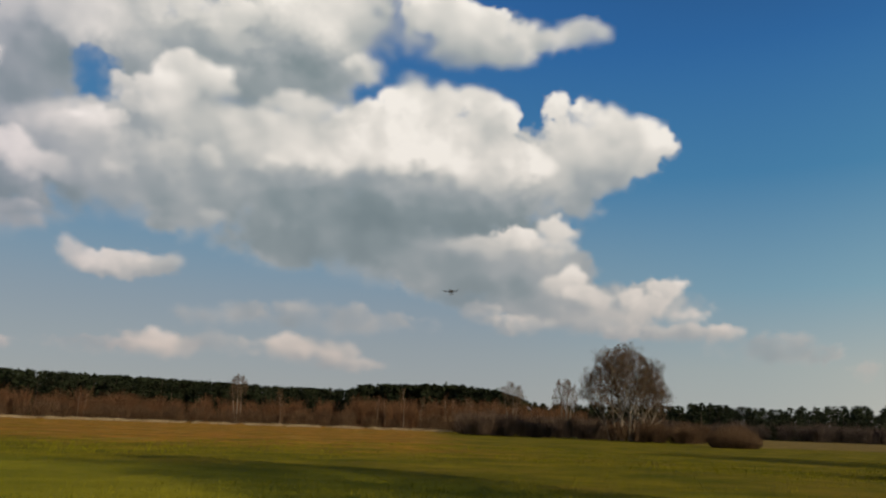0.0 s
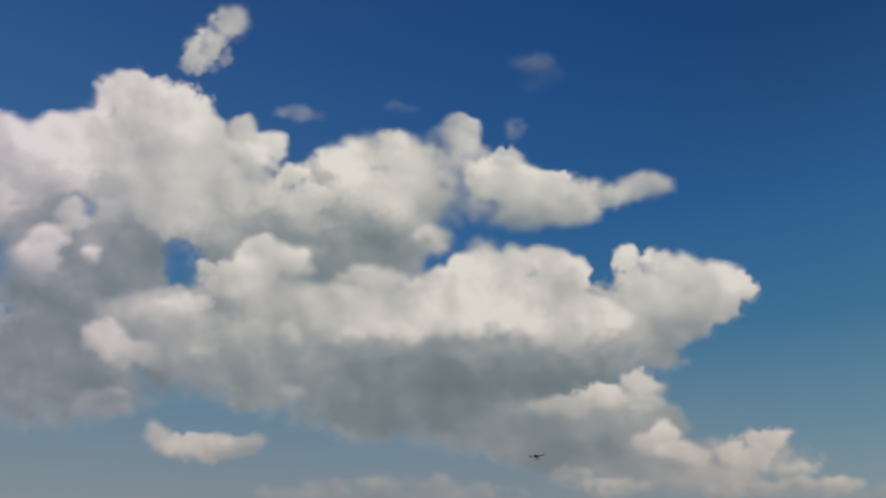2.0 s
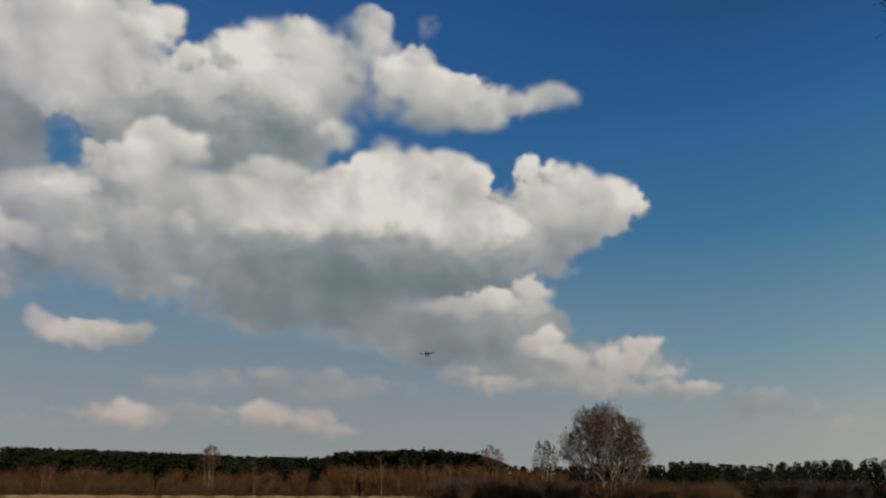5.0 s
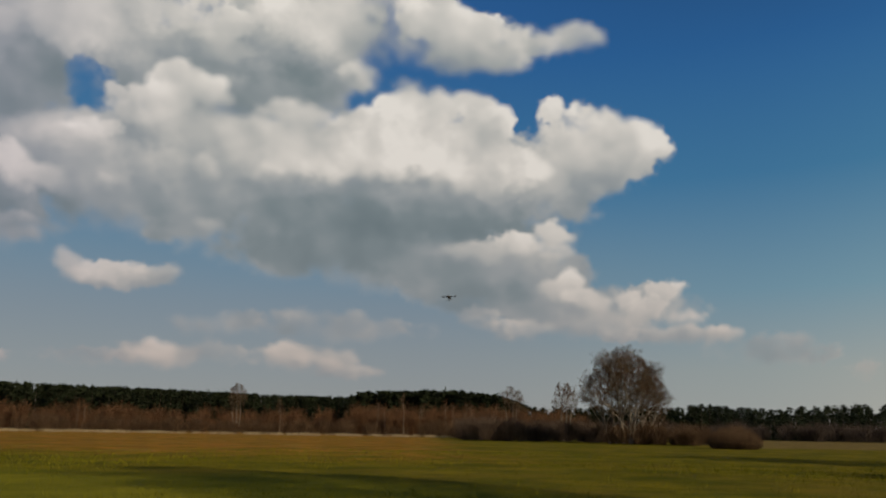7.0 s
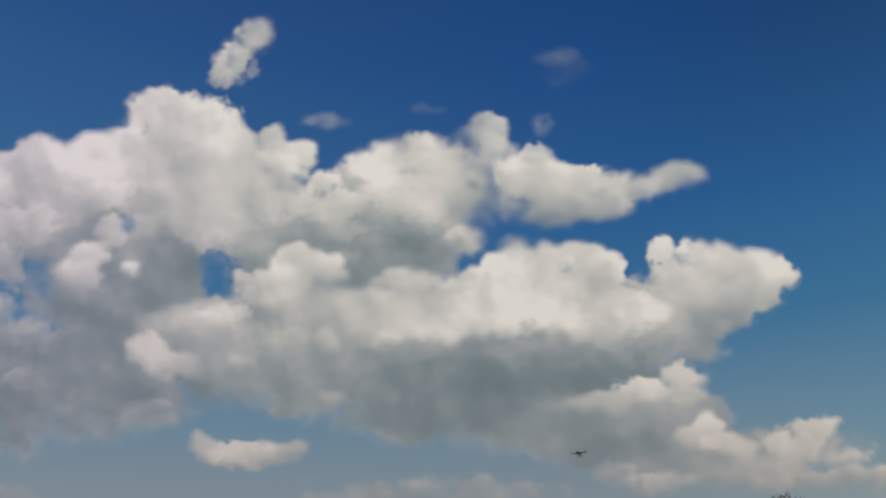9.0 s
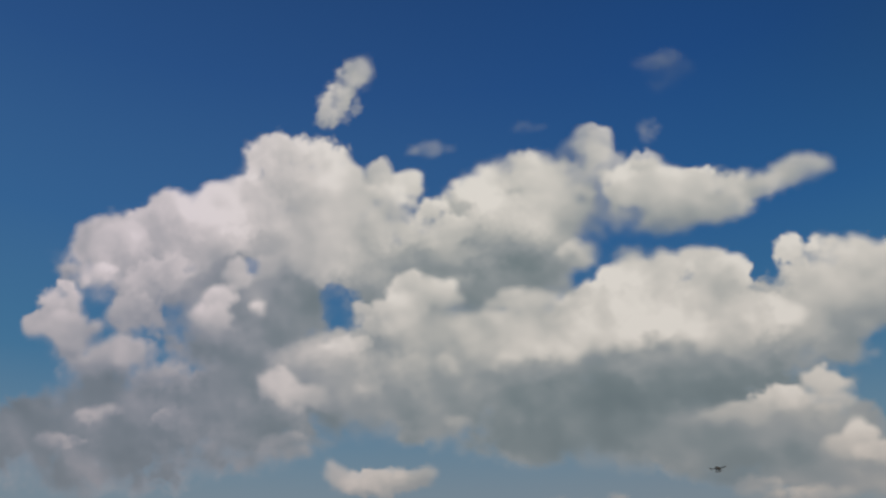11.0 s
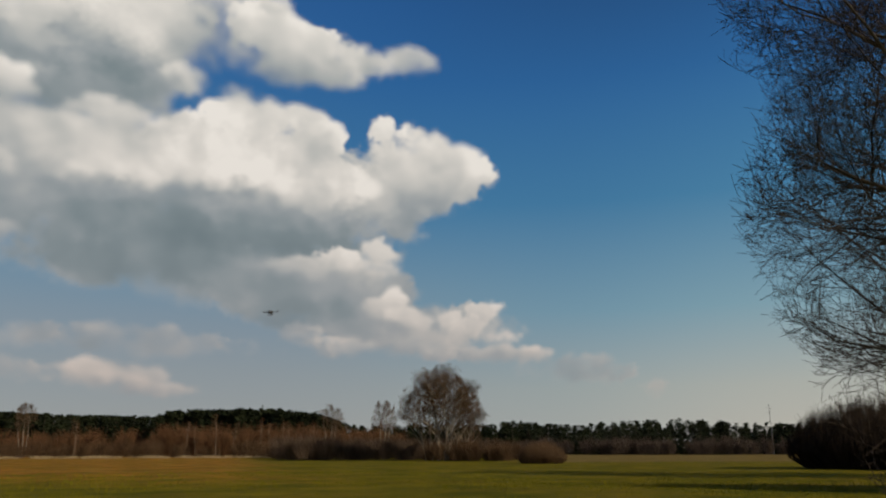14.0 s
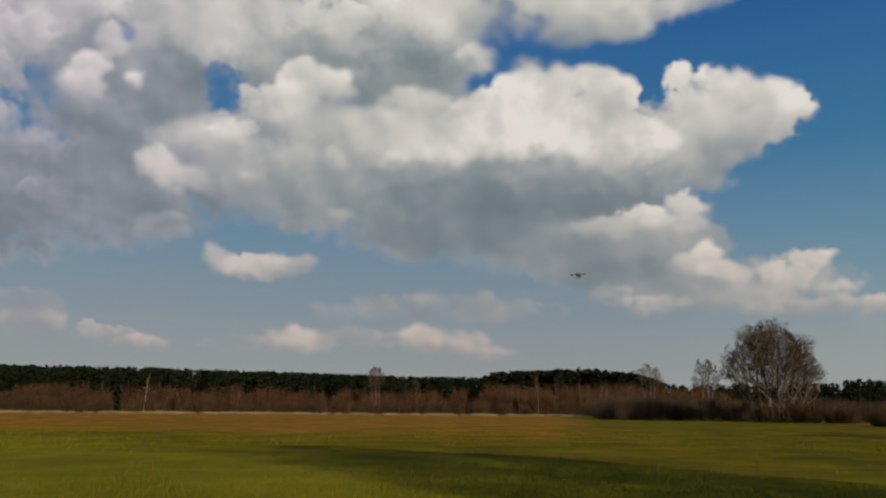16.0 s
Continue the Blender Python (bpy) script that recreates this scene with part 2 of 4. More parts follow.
CLOUDS = (HIGH_WISPS, UPPER_FILL, LEFT_TOPS, TOWER, TOWER_FOOT, WING, UPPER_SHADE, LEFT_SHADE, LEFT_FILL, LEFT_MIDDLE, BLUE_GAPS, MAIN_FILL, MAIN_LEFT_TOPS, MAIN_TOPS, MAIN_HEAD, MAIN_BELLY, TRAIL, TRAIL_FOOT, LOW_CLOUDS, LOW_LEFT)


class Nodes:
    """Short hand for building a node tree."""

    def __init__(self, tree):
        self.tree = tree
        tree.nodes.clear()

    def put(self, socket, value):
        if isinstance(value, bpy.types.NodeSocket):
            self.tree.links.new(value, socket)
        elif value is not None:
            socket.default_value = value

    def add(self, kind, **props):
        n = self.tree.nodes.new(kind)
        for key, value in props.items():
            setattr(n, key, value)
        return n

    def m(self, op, a, b=None, c=None, clamp=False):
        n = self.add("ShaderNodeMath", operation=op, use_clamp=clamp)
        for i, x in enumerate((a, b, c)):
            self.put(n.inputs[i], x)
        return n.outputs[0]

    def v(self, op, a, b=None, c=None):
        n = self.add("ShaderNodeVectorMath", operation=op)
        for i, x in enumerate((a, b, c)):
            self.put(n.inputs[i], x)
        return n.outputs["Value" if op in ("DOT_PRODUCT", "LENGTH") else "Vector"]

    def scaled(self, a, s):
        n = self.add("ShaderNodeVectorMath", operation="SCALE")
        self.put(n.inputs[0], a)
        self.put(n.inputs["Scale"], s)
        return n.outputs[0]

    def noise(self, p, scale, detail=4.0, rough=0.5, colour=False, lac=2.0):
        n = self.add("ShaderNodeTexNoise")
        self.put(n.inputs["Vector"], p)
        n.inputs["Scale"].default_value, n.inputs["Detail"].default_value, n.inputs["Roughness"].default_value = scale, detail, rough
        n.inputs["Lacunarity"].default_value = lac
        return n.outputs["Color" if colour else "Fac"]

    def cells(self, p, scale, smooth=0.6):
        n = self.add("ShaderNodeTexVoronoi", feature="SMOOTH_F1", voronoi_dimensions="2D")
        self.put(n.inputs["Vector"], p)
        n.inputs["Scale"].default_value, n.inputs["Smoothness"].default_value = scale, smooth
        return n.outputs["Distance"]

    def step(self, x, lo, hi, a=0.0, b=1.0):
        n = self.add("ShaderNodeMapRange", interpolation_type="SMOOTHSTEP")
        for i, val in enumerate((x, lo, hi, a, b)):
            self.put(n.inputs[i], val)
        return n.outputs[0]

    def mix(self, f, a, b, blend="MIX"):
        n = self.add("ShaderNodeMix", data_type="RGBA", blend_type=blend)
        self.put(n.inputs[0], f)
        self.put(n.inputs[6], a if isinstance(a, bpy.types.NodeSocket) else (*a, 1.0))
        self.put(n.inputs[7], b if isinstance(b, bpy.types.NodeSocket) else (*b, 1.0))
        return n.outputs[2]

    def ramp(self, x, *stops):
        n = self.add("ShaderNodeValToRGB")
        while len(n.color_ramp.elements) < len(stops):
            n.color_ramp.elements.new(0.5)
        for e, (pos, col) in zip(n.color_ramp.elements, stops):
            e.position, e.color = pos, (*col, 1.0)
        self.put(n.inputs[0], x)
        return n.outputs[0]


def puff_group(name, hole=False):
    """One puff laid over the clouds so far: a lumpy ellipse with a crisp upper outline, whose own light and shade melts softly into its neighbours."""
    tree = bpy.data.node_groups.new(name, "ShaderNodeTree")
    N = Nodes(tree)
    for label, kind in (("Place", "Vector"), ("Rough", "Float"), ("Tone", "Float"), ("Cover", "Float"), ("Size", "Vector"), ("Shift", "Vector"), ("Slope", "Float"), ("Mean", "Float"), ("Dense", "Float"), ("Edge", "Float"), ("Hard", "Float"), ("Ragged", "Float"), ("Feather", "Float")):
        tree.interface.new_socket(label, in_out="INPUT", socket_type="NodeSocket" + kind)
    for label in ("Tone", "Cover"):
        tree.interface.new_socket(label, in_out="OUTPUT", socket_type="NodeSocketFloat")
    tree.interface.new_socket("Place", in_out="OUTPUT", socket_type="NodeSocketVector")
    q, rough, tone, cover, size, shift, slope, mean, dense, crisp, hard, ragged, feather = N.add("NodeGroupInput").outputs[:13]
    d = N.v("MULTIPLY_ADD", q, size, shift)
    bulge = N.m("SUBTRACT", 1.2, N.v("DOT_PRODUCT", d, d))
    rise = N.v("DOT_PRODUCT", d, (0.25, 0.97, 0))
    swell = N.m("MULTIPLY_ADD", rough, ragged, bulge)
    edge = N.m("POWER", 3.0, crisp if hole else N.m("ADD", N.m("MULTIPLY_ADD", rise, 0.55, feather), crisp))
    here = N.m("MAXIMUM", N.m("MINIMUM", N.m("MULTIPLY", swell, edge), 1.0), 0.0)
    here = N.m("MULTIPLY", N.m("MULTIPLY", here, here), N.m("MULTIPLY_ADD", here, -2.0, 3.0))
    if hole:
        cover = N.m("MULTIPLY", cover, N.m("MULTIPLY_ADD", here, dense, 1.0))
    else:
        mine = N.m("MULTIPLY_ADD", N.m("MAXIMUM", N.m("MINIMUM", rise, 1.2), -1.2), slope, mean)
        melt = N.m("MULTIPLY", N.m("MULTIPLY_ADD", rough, 0.45, bulge), N.m("MULTIPLY", N.m("POWER", 2.0, rise), hard))
        melt = N.m("MAXIMUM", N.m("MINIMUM", melt, 1.0), 0.0)
        melt = N.m("MULTIPLY", N.m("MULTIPLY", melt, melt), N.m("MULTIPLY_ADD", melt, -2.0, 3.0))
        weight = N.m("MULTIPLY", here, N.m("MAXIMUM", melt, N.m("SUBTRACT", 1.0, cover)))
        tone = N.m("MULTIPLY_ADD", weight, N.m("SUBTRACT", mine, tone), tone)
        here = N.m("MULTIPLY", here, dense)
        cover = N.m("MULTIPLY_ADD", here, N.m("SUBTRACT", 1.0, cover), cover)
    out = N.add("NodeGroupOutput")
    N.put(out.inputs[0], tone)
    N.put(out.inputs[1], cover)
    N.put(out.inputs[2], N.v("MULTIPLY_ADD", cover, (1e-7, 1e-7, 0), q))   # keeps the puffs in order, one after the other
    return tree


def build_sky():
    world = bpy.data.worlds.new("sky")
    scene.world = world
    world.use_nodes = True
    world.cycles.sampling_method, world.cycles.sample_map_resolution = "MANUAL", 256
    N = Nodes(world.node_tree)
    way = N.v("NORMALIZE", N.add("ShaderNodeTexCoord").outputs["Generated"])
    sky = N.add("ShaderNodeTexSky", sky_type="NISHITA", sun_disc=False, sun_elevation=radians(SUN_EL), sun_rotation=radians(SUN_AZ),
                air_density=1.0, dust_density=0.6, ozone_density=3.0)
    sep = N.add("ShaderNodeSeparateXYZ")
    N.put(sep.inputs[0], way)
    height = sep.outputs["Z"]
    # clear sky: the physical sky, toned to a deep spring blue overhead and a grey haze above the horizon
    deep = N.ramp(height, (0.0, (0.370, 0.375, 0.360)), (0.08, (0.315, 0.352, 0.345)), (0.18, (0.160, 0.290, 0.370)), (0.32, (0.048, 0.180, 0.335)),
                  (0.47, (0.021, 0.116, 0.310)), (0.64, (0.011, 0.072, 0.250)), (0.80, (0.007, 0.047, 0.180)))
    murk = N.ramp(height, (0.0, (0.310, 0.310, 0.310)), (0.10, (0.250, 0.280, 0.300)), (0.22, (0.160, 0.240, 0.315)), (0.35, (0.066, 0.180, 0.340)))
    veil = N.m("MULTIPLY", N.step(sep.outputs["X"], 0.45, -0.15), N.step(height, 0.38, 0.12))
    deep = N.mix(veil, deep, murk)
    deep = N.mix(N.m("MULTIPLY", N.step(sep.outputs["X"], 0.15, -0.55), N.step(height, 0.25, 0.6)), deep, N.v("MULTIPLY", deep, (2.0, 1.25, 1.08)))
    deep = N.mix(N.m("MULTIPLY", N.step(sep.outputs["X"], -0.05, 0.35), N.step(height, 0.42, 0.62)), deep, N.v("MULTIPLY", deep, (0.95, 0.80, 0.74)))
    deep = N.mix(N.m("MULTIPLY", N.step(sep.outputs["X"], 0.28, 0.6), N.step(height, 0.62, 0.35)), deep, N.v("MULTIPLY", deep, (1.3, 1.18, 1.08)))
    clear = N.mix(0.92, sky.outputs[0], N.scaled(deep, 10.0))
    # coordinates round the axis of the cloud field
    axis = pose(0, 0, 0, 90 + 25.62, 0.23, 10.06).to_3x3()
    right, up, back = (axis.col[i] for i in range(3))
    front = N.v("DOT_PRODUCT", way, tuple(-back))
    ahead = N.m("MAXIMUM", front, 0.08)
    comb = N.add("ShaderNodeCombineXYZ")
    N.put(comb.inputs[0], N.m("DIVIDE", N.v("DOT_PRODUCT", way, tuple(right)), ahead))
    N.put(comb.inputs[1], N.m("DIVIDE", N.v("DOT_PRODUCT", way, tuple(up)), ahead))
    flat = comb.outputs[0]
    # vapour has no outline: every place is scattered a little, more in the wispy parts
    grain = N.add("ShaderNodeTexWhiteNoise", noise_dimensions="3D")
    N.put(grain.inputs["Vector"], N.scaled(way, 40000.0))
    spread_by = N.step(N.noise(flat, 7.0, 3.0, 0.6), 0.40, 0.62, 0.013, 0.0035)
    flat = N.v("ADD", flat, N.scaled(N.v("MULTIPLY", N.v("SUBTRACT", grain.outputs["Color"], (0.5, 0.5, 0.5)), (1.0, 0.8, 0.0)), spread_by))
    # ragged, billowing edges: the field is pushed about, and swollen into lumps at two sizes
    half = (0.5, 0.5, 0.5)
    warp = N.v("ADD", N.scaled(N.v("SUBTRACT", N.noise(flat, 14.0, 3.0, 0.55, True), half), 0.030),
               N.scaled(N.v("SUBTRACT", N.noise(flat, 60.0, 5.0, 0.7, True), half), 0.028))
    q = N.v("MULTIPLY", N.v("ADD", flat, warp), (1.0, 1.0, 0.0))
    lumps = N.m("ADD", N.m("MULTIPLY", N.cells(q, 21.0), -0.5), N.m("MULTIPLY", N.cells(q, 62.0), -0.38))
    fluff = N.noise(flat, 20.0, 9.0, 0.64)
    rough = N.m("ADD", N.m("ADD", lumps, 0.50), N.m("ADD", N.m("MULTIPLY", N.m("SUBTRACT", fluff, 0.5), 2.0), N.m("MULTIPLY", N.m("SUBTRACT", N.noise(flat, 75.0, 6.0, 0.7), 0.5), 0.9)))
    feather = N.step(N.noise(flat, 9.0, 3.0, 0.6), 0.40, 0.62, -0.75, 0.45)     # some edges wispy, some crisp
    # scattered clouds of the same kind round the rest of the sky
    away = N.step(front, 0.70, 0.45)
    spread = N.m("MULTIPLY", N.step(N.noise(way, 2.6, 6.0, 0.55), 0.50, 0.62), away)
    cover = N.m("MULTIPLY", spread, N.step(height, 0.02, 0.15))
    tone = N.m("ADD", 0.45, N.m("MULTIPLY", N.noise(way, 4.0, 4.0, 0.5), 0.5))
    puff, gap = puff_group("puff"), puff_group("gap", hole=True)
    chain = q
    for bank in CLOUDS:
        for x, y, rx, ry, top, base, dense, hard in bank:
            n = N.add("ShaderNodeGroup", node_tree=gap if dense < 0 else puff)
            values = (chain, rough, tone, cover, (1 / rx, 1 / ry, 0), (-x / rx, -y / ry, 0), (top - base) * 0.75, (top + base) / 2 - 0.03, dense, *((math.log(1.1) / math.log(3.0), 0.9, 1.25) if hard < 0 else (math.log(2.3 - 0.9 * hard) / math.log(3.0), 0.30 + 1.05 * hard, 0.22 + 0.66 * hard)), feather)
            for socket, value in zip(n.inputs, values):
                N.put(socket, value)
            tone, cover, chain = n.outputs
    # the thin fringes are torn into shreds
    thin = N.m("MULTIPLY", N.m("MULTIPLY", cover, N.m("SUBTRACT", 1.0, cover)), 4.0)
    shreds = N.m("SUBTRACT", N.noise(N.v("ADD", flat, warp), 48.0, 7.0, 0.68), 0.52)
    cover = N.m("MULTIPLY_ADD", N.m("MULTIPLY", shreds, thin), 1.6, cover, clamp=True)
    # lumps lit from the right and above
    lit = N.v("ADD", q, (0.006, 0.008, 0.0))
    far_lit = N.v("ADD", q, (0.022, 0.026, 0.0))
    relief = N.m("MULTIPLY", N.m("SUBTRACT", N.cells(lit, 21.0, 0.9), N.cells(q, 21.0, 0.9)), 0.55)
    relief = N.m("ADD", relief, N.m("MULTIPLY", N.m("SUBTRACT", N.cells(far_lit, 9.0, 0.9), N.cells(q, 9.0, 0.9)), 0.55))
    relief = N.m("ADD", relief, N.m("MULTIPLY", N.m("SUBTRACT", N.noise(flat, 20.0, 4.0, 0.5), N.noise(lit, 20.0, 4.0, 0.5)), 0.7))
    relief = N.m("ADD", relief, N.m("MULTIPLY", N.m("SUBTRACT", N.noise(flat, 8.0, 3.0, 0.5), N.noise(far_lit, 8.0, 3.0, 0.5)), 1.3))
    tone = N.m("ADD", tone, N.m("MULTIPLY", relief, 0.38))
    tone = N.m("ADD", tone, N.m("MULTIPLY", N.m("SUBTRACT", N.noise(flat, 6.0, 4.0, 0.55), 0.53), 0.38))
    shade = N.ramp(tone, (0.15, (0.135, 0.182, 0.195)), (0.35, (0.200, 0.246, 0.258)), (0.55, (0.318, 0.348, 0.356)), (0.75, (0.515, 0.515, 0.485)), (0.92, (0.71, 0.68, 0.625)), (1.0, (0.84, 0.80, 0.735)))
    shade = N.scaled(shade, 10.0)
    shade = N.mix(N.step(N.v("DOT_PRODUCT", flat, (1, 0, 0)), -0.2, -0.7), shade, N.v("MULTIPLY", shade, (0.98, 0.93, 1.06)))
    haze = N.m("POWER", 0.5, N.m("DIVIDE", N.m("MAXIMUM", height, 0.0), 0.10))
    low = N.mix(N.step(tone, 0.35, 0.95), (2.75, 2.72, 2.82), (5.9, 4.35, 3.6))
    shade = N.mix(N.m("MULTIPLY", haze, 1.1, clamp=True), shade, low)
    cover = N.m("MULTIPLY", cover, N.m("MULTIPLY_ADD", haze, -0.3, 1.0))
    colour = N.mix(cover, clear, shade)
    bg = N.add("ShaderNodeBackground")
    N.put(bg.inputs[0], colour)
    bg.inputs[1].default_value = 0.1
    N.put(N.add("ShaderNodeOutputWorld").inputs[0], bg.outputs[0])


build_sky()


# ------------------------------------------------------------------ materials
def material(name):
    mat = bpy.data.materials.new(name)
    mat.use_nodes = True
    return mat, Nodes(mat.node_tree)


def finish(N, colour, rough=0.85, bump=None, depth=0.02, metal=0.0, gloss=0.1):
    p = N.add("ShaderNodeBsdfPrincipled")
    N.put(p.inputs["Base Color"], colour if isinstance(colour, bpy.types.NodeSocket) else (*colour, 1.0))
    N.put(p.inputs["Roughness"], rough)
    p.inputs["Metallic"].default_value = metal
    p.inputs["Specular IOR Level"].default_value = gloss
    if bump is not None:
        b = N.add("ShaderNodeBump")
        b.inputs["Distance"].default_value = depth
        N.put(b.inputs["Height"], bump)
        N.put(p.inputs["Normal"], b.outputs[0])
    N.put(N.add("ShaderNodeOutputMaterial").inputs[0], p.outputs[0])


def place(N):
    return N.add("ShaderNodeNewGeometry").outputs["Position"]


def varied(name, dark, light, scale, rough=0.9, fine=None, depth=0.01, gloss=0.03):
    """A rough natural surface: two colours mingled at two sizes, a little different on every loose piece."""
    mat, N = material(name)
    p = place(N)
    geo = N.add("ShaderNodeNewGeometry")
    f = N.m("ADD", N.m("MULTIPLY", N.noise(p, scale, 5.0, 0.6), 0.6), N.m("MULTIPLY", N.noise(p, scale * 9, 3.0, 0.6), 0.35))
    f = N.m("ADD", f, N.m("MULTIPLY", N.m("SUBTRACT", geo.outputs["Random Per Island"], 0.5), 0.3))
    colour = N.mix(N.step(f, 0.25, 0.75), dark, light)
    finish(N, colour, rough, N.noise(p, fine or scale * 12, 4.0, 0.6), depth, 0.0, gloss)
    return mat


bark_dark = varied("dark_bark", (0.035, 0.027, 0.020), (0.13, 0.105, 0.078), 1.5, 0.9, 14.0, 0.03)
bark_grey = varied("grey_bark", (0.095, 0.076, 0.055), (0.30, 0.245, 0.18), 1.2, 0.9, 12.0, 0.03)
twig_brown = varied("brown_twigs", (0.058, 0.037, 0.022), (0.150, 0.096, 0.056), 0.25)
twig_dark = varied("dark_twigs", (0.028, 0.021, 0.017), (0.082, 0.062, 0.047), 0.4)
twig_red = varied("russet_twigs", (0.050, 0.027, 0.014), (0.150, 0.076, 0.036), 0.08)
thicket_twig = varied("thicket_twigs", (0.045, 0.031, 0.022), (0.125, 0.085, 0.057), 0.2)
bark_pale = varied("pale_bark", (0.12, 0.085, 0.055), (0.34, 0.25, 0.17), 0.8, 0.8)
bark_birch = varied("birch_bark", (0.22, 0.19, 0.15), (0.62, 0.56, 0.48), 0.8, 0.8)
needle = varied("pine_needles", (0.009, 0.012, 0.006), (0.028, 0.034, 0.015), 0.1)
shrub_twig = varied("shrub_twigs", (0.044, 0.027, 0.015), (0.122, 0.074, 0.040), 0.15)
hedge_twig = varied("hedge_twigs", (0.014, 0.010, 0.007), (0.040, 0.029, 0.020), 0.3)
straw = varied("dry_reeds", (0.25, 0.18, 0.09), (0.50, 0.40, 0.24), 0.3)
blade = varied("grass_blades", (0.066, 0.072, 0.004), (0.190, 0.158, 0.010), 0.3)


def meadow_material():
    mat, N = material("meadow")
    p = place(N)
    sep = N.add("ShaderNodeSeparateXYZ")
    N.put(sep.inputs[0], p)
    x, y = sep.outputs[0], sep.outputs[1]
    wide = N.noise(p, 0.035, 4.0, 0.6)
    mid = N.noise(p, 0.22, 5.0, 0.65)
    fine = N.noise(p, 3.5, 5.0, 0.7)
    green = N.mix(N.step(mid, 0.35, 0.68), (0.072, 0.070, 0.004), (0.172, 0.130, 0.007))
    green = N.mix(N.m("MULTIPLY", N.step(fine, 0.45, 0.75), 0.5), green, (0.028, 0.037, 0.004))
    green = N.mix(N.m("MULTIPLY", N.step(N.noise(p, 0.75, 4.0, 0.7), 0.50, 0.68), 0.55), green, (0.040, 0.048, 0.005))
    green = N.mix(N.m("MULTIPLY", N.step(N.noise(p, 0.13, 6.0, 0.7), 0.46, 0.66), 0.6), green, (0.155, 0.100, 0.014))
    # sunlit foreground grass: its brightness is painted in as a lighter yellow-green patch
    sunlit = N.m("MULTIPLY", N.step(N.m("MULTIPLY_ADD", N.m("SUBTRACT", wide, 0.5), 30.0, N.m("MULTIPLY_ADD", x, 0.35, y)), 26.0, 18.0), 0.75)
    green = N.mix(sunlit, green, N.mix(N.step(mid, 0.35, 0.68), (0.130, 0.128, 0.008), (0.225, 0.195, 0.012)))
    rust = N.mix(N.step(mid, 0.35, 0.65), (0.160, 0.082, 0.012), (0.340, 0.142, 0.020))
    rust = N.mix(N.m("MULTIPLY", N.step(N.noise(p, 0.4, 4.0, 0.65), 0.48, 0.62), 0.55), rust, (0.105, 0.092, 0.010))
    rust = N.mix(N.m("MULTIPLY", N.step(N.noise(p, 0.16, 3.0, 0.6), 0.56, 0.66), 0.7), rust, (0.33, 0.19, 0.035))
    # last year's dead grass on the wet side of the meadow
    wob = N.m("MULTIPLY", N.m("SUBTRACT", wide, 0.5), 90.0)
    side = N.step(N.m("ADD", N.m("MULTIPLY_ADD", y, -0.10, N.m("MULTIPLY", x, -1.0)), N.m("MULTIPLY", wob, 0.25)), -9.0, 5.0)
    far = N.step(N.m("ADD", y, N.m("MULTIPLY", wob, 0.4)), 34.0, 56.0)
    dead = N.m("MULTIPLY", N.m("MULTIPLY", side, far), N.step(N.noise(p, 0.09, 5.0, 0.65), 0.30, 0.60, 0.35, 1.0))
    colour = N.mix(dead, green, rust)
    # dry pale field beyond the hedge line on the sunny side
    dry = N.m("MULTIPLY", N.step(y, 112.0, 135.0), N.step(N.m("MULTIPLY_ADD", y, -0.22, x), 0.0, 14.0))
    colour = N.mix(dry, colour, N.mix(N.step(mid, 0.3, 0.7), (0.100, 0.070, 0.019), (0.180, 0.125, 0.038)))
    finish(N, colour, 0.95, N.m("ADD", fine, N.noise(p, 0.9, 4.0, 0.6)), 0.12, 0.0, 0.02)
    return mat


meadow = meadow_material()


# ------------------------------------------------------------------ mesh helpers
def mesh_object(name, verts, faces, mat, parent=None, label="", smooth=True):
    """One mesh object from numpy arrays: verts (n, 3), faces (m, 3 or 4)."""
    verts, faces = np.asarray(verts, dtype=np.float32), np.asarray(faces, dtype=np.int32)
    me = bpy.data.meshes.new(name)
    me.vertices.add(len(verts))
    me.vertices.foreach_set("co", verts.ravel())
    k = faces.shape[1]
    me.loops.add(faces.size)
    me.loops.foreach_set("vertex_index", faces.ravel())
    me.polygons.add(len(faces))
    me.polygons.foreach_set("loop_start", np.arange(0, faces.size, k, dtype=np.int32))
    me.polygons.foreach_set("use_smooth", np.full(len(faces), smooth))
    me.update(calc_edges=True)
    me.materials.append(mat)
    ob = new(name, me)
    if parent:
        ob.parent = parent
    if label:
        ob["label"] = label
    return ob


def part(name, bm, mat, parent, label=""):
    me = bpy.data.meshes.new(name)
    bm.normal_update()
    bm.to_mesh(me)
    bm.free()
    me.materials.append(mat)
    ob = new(name, me)
    ob.parent = parent
    if label:
        ob["label"] = label
    return ob


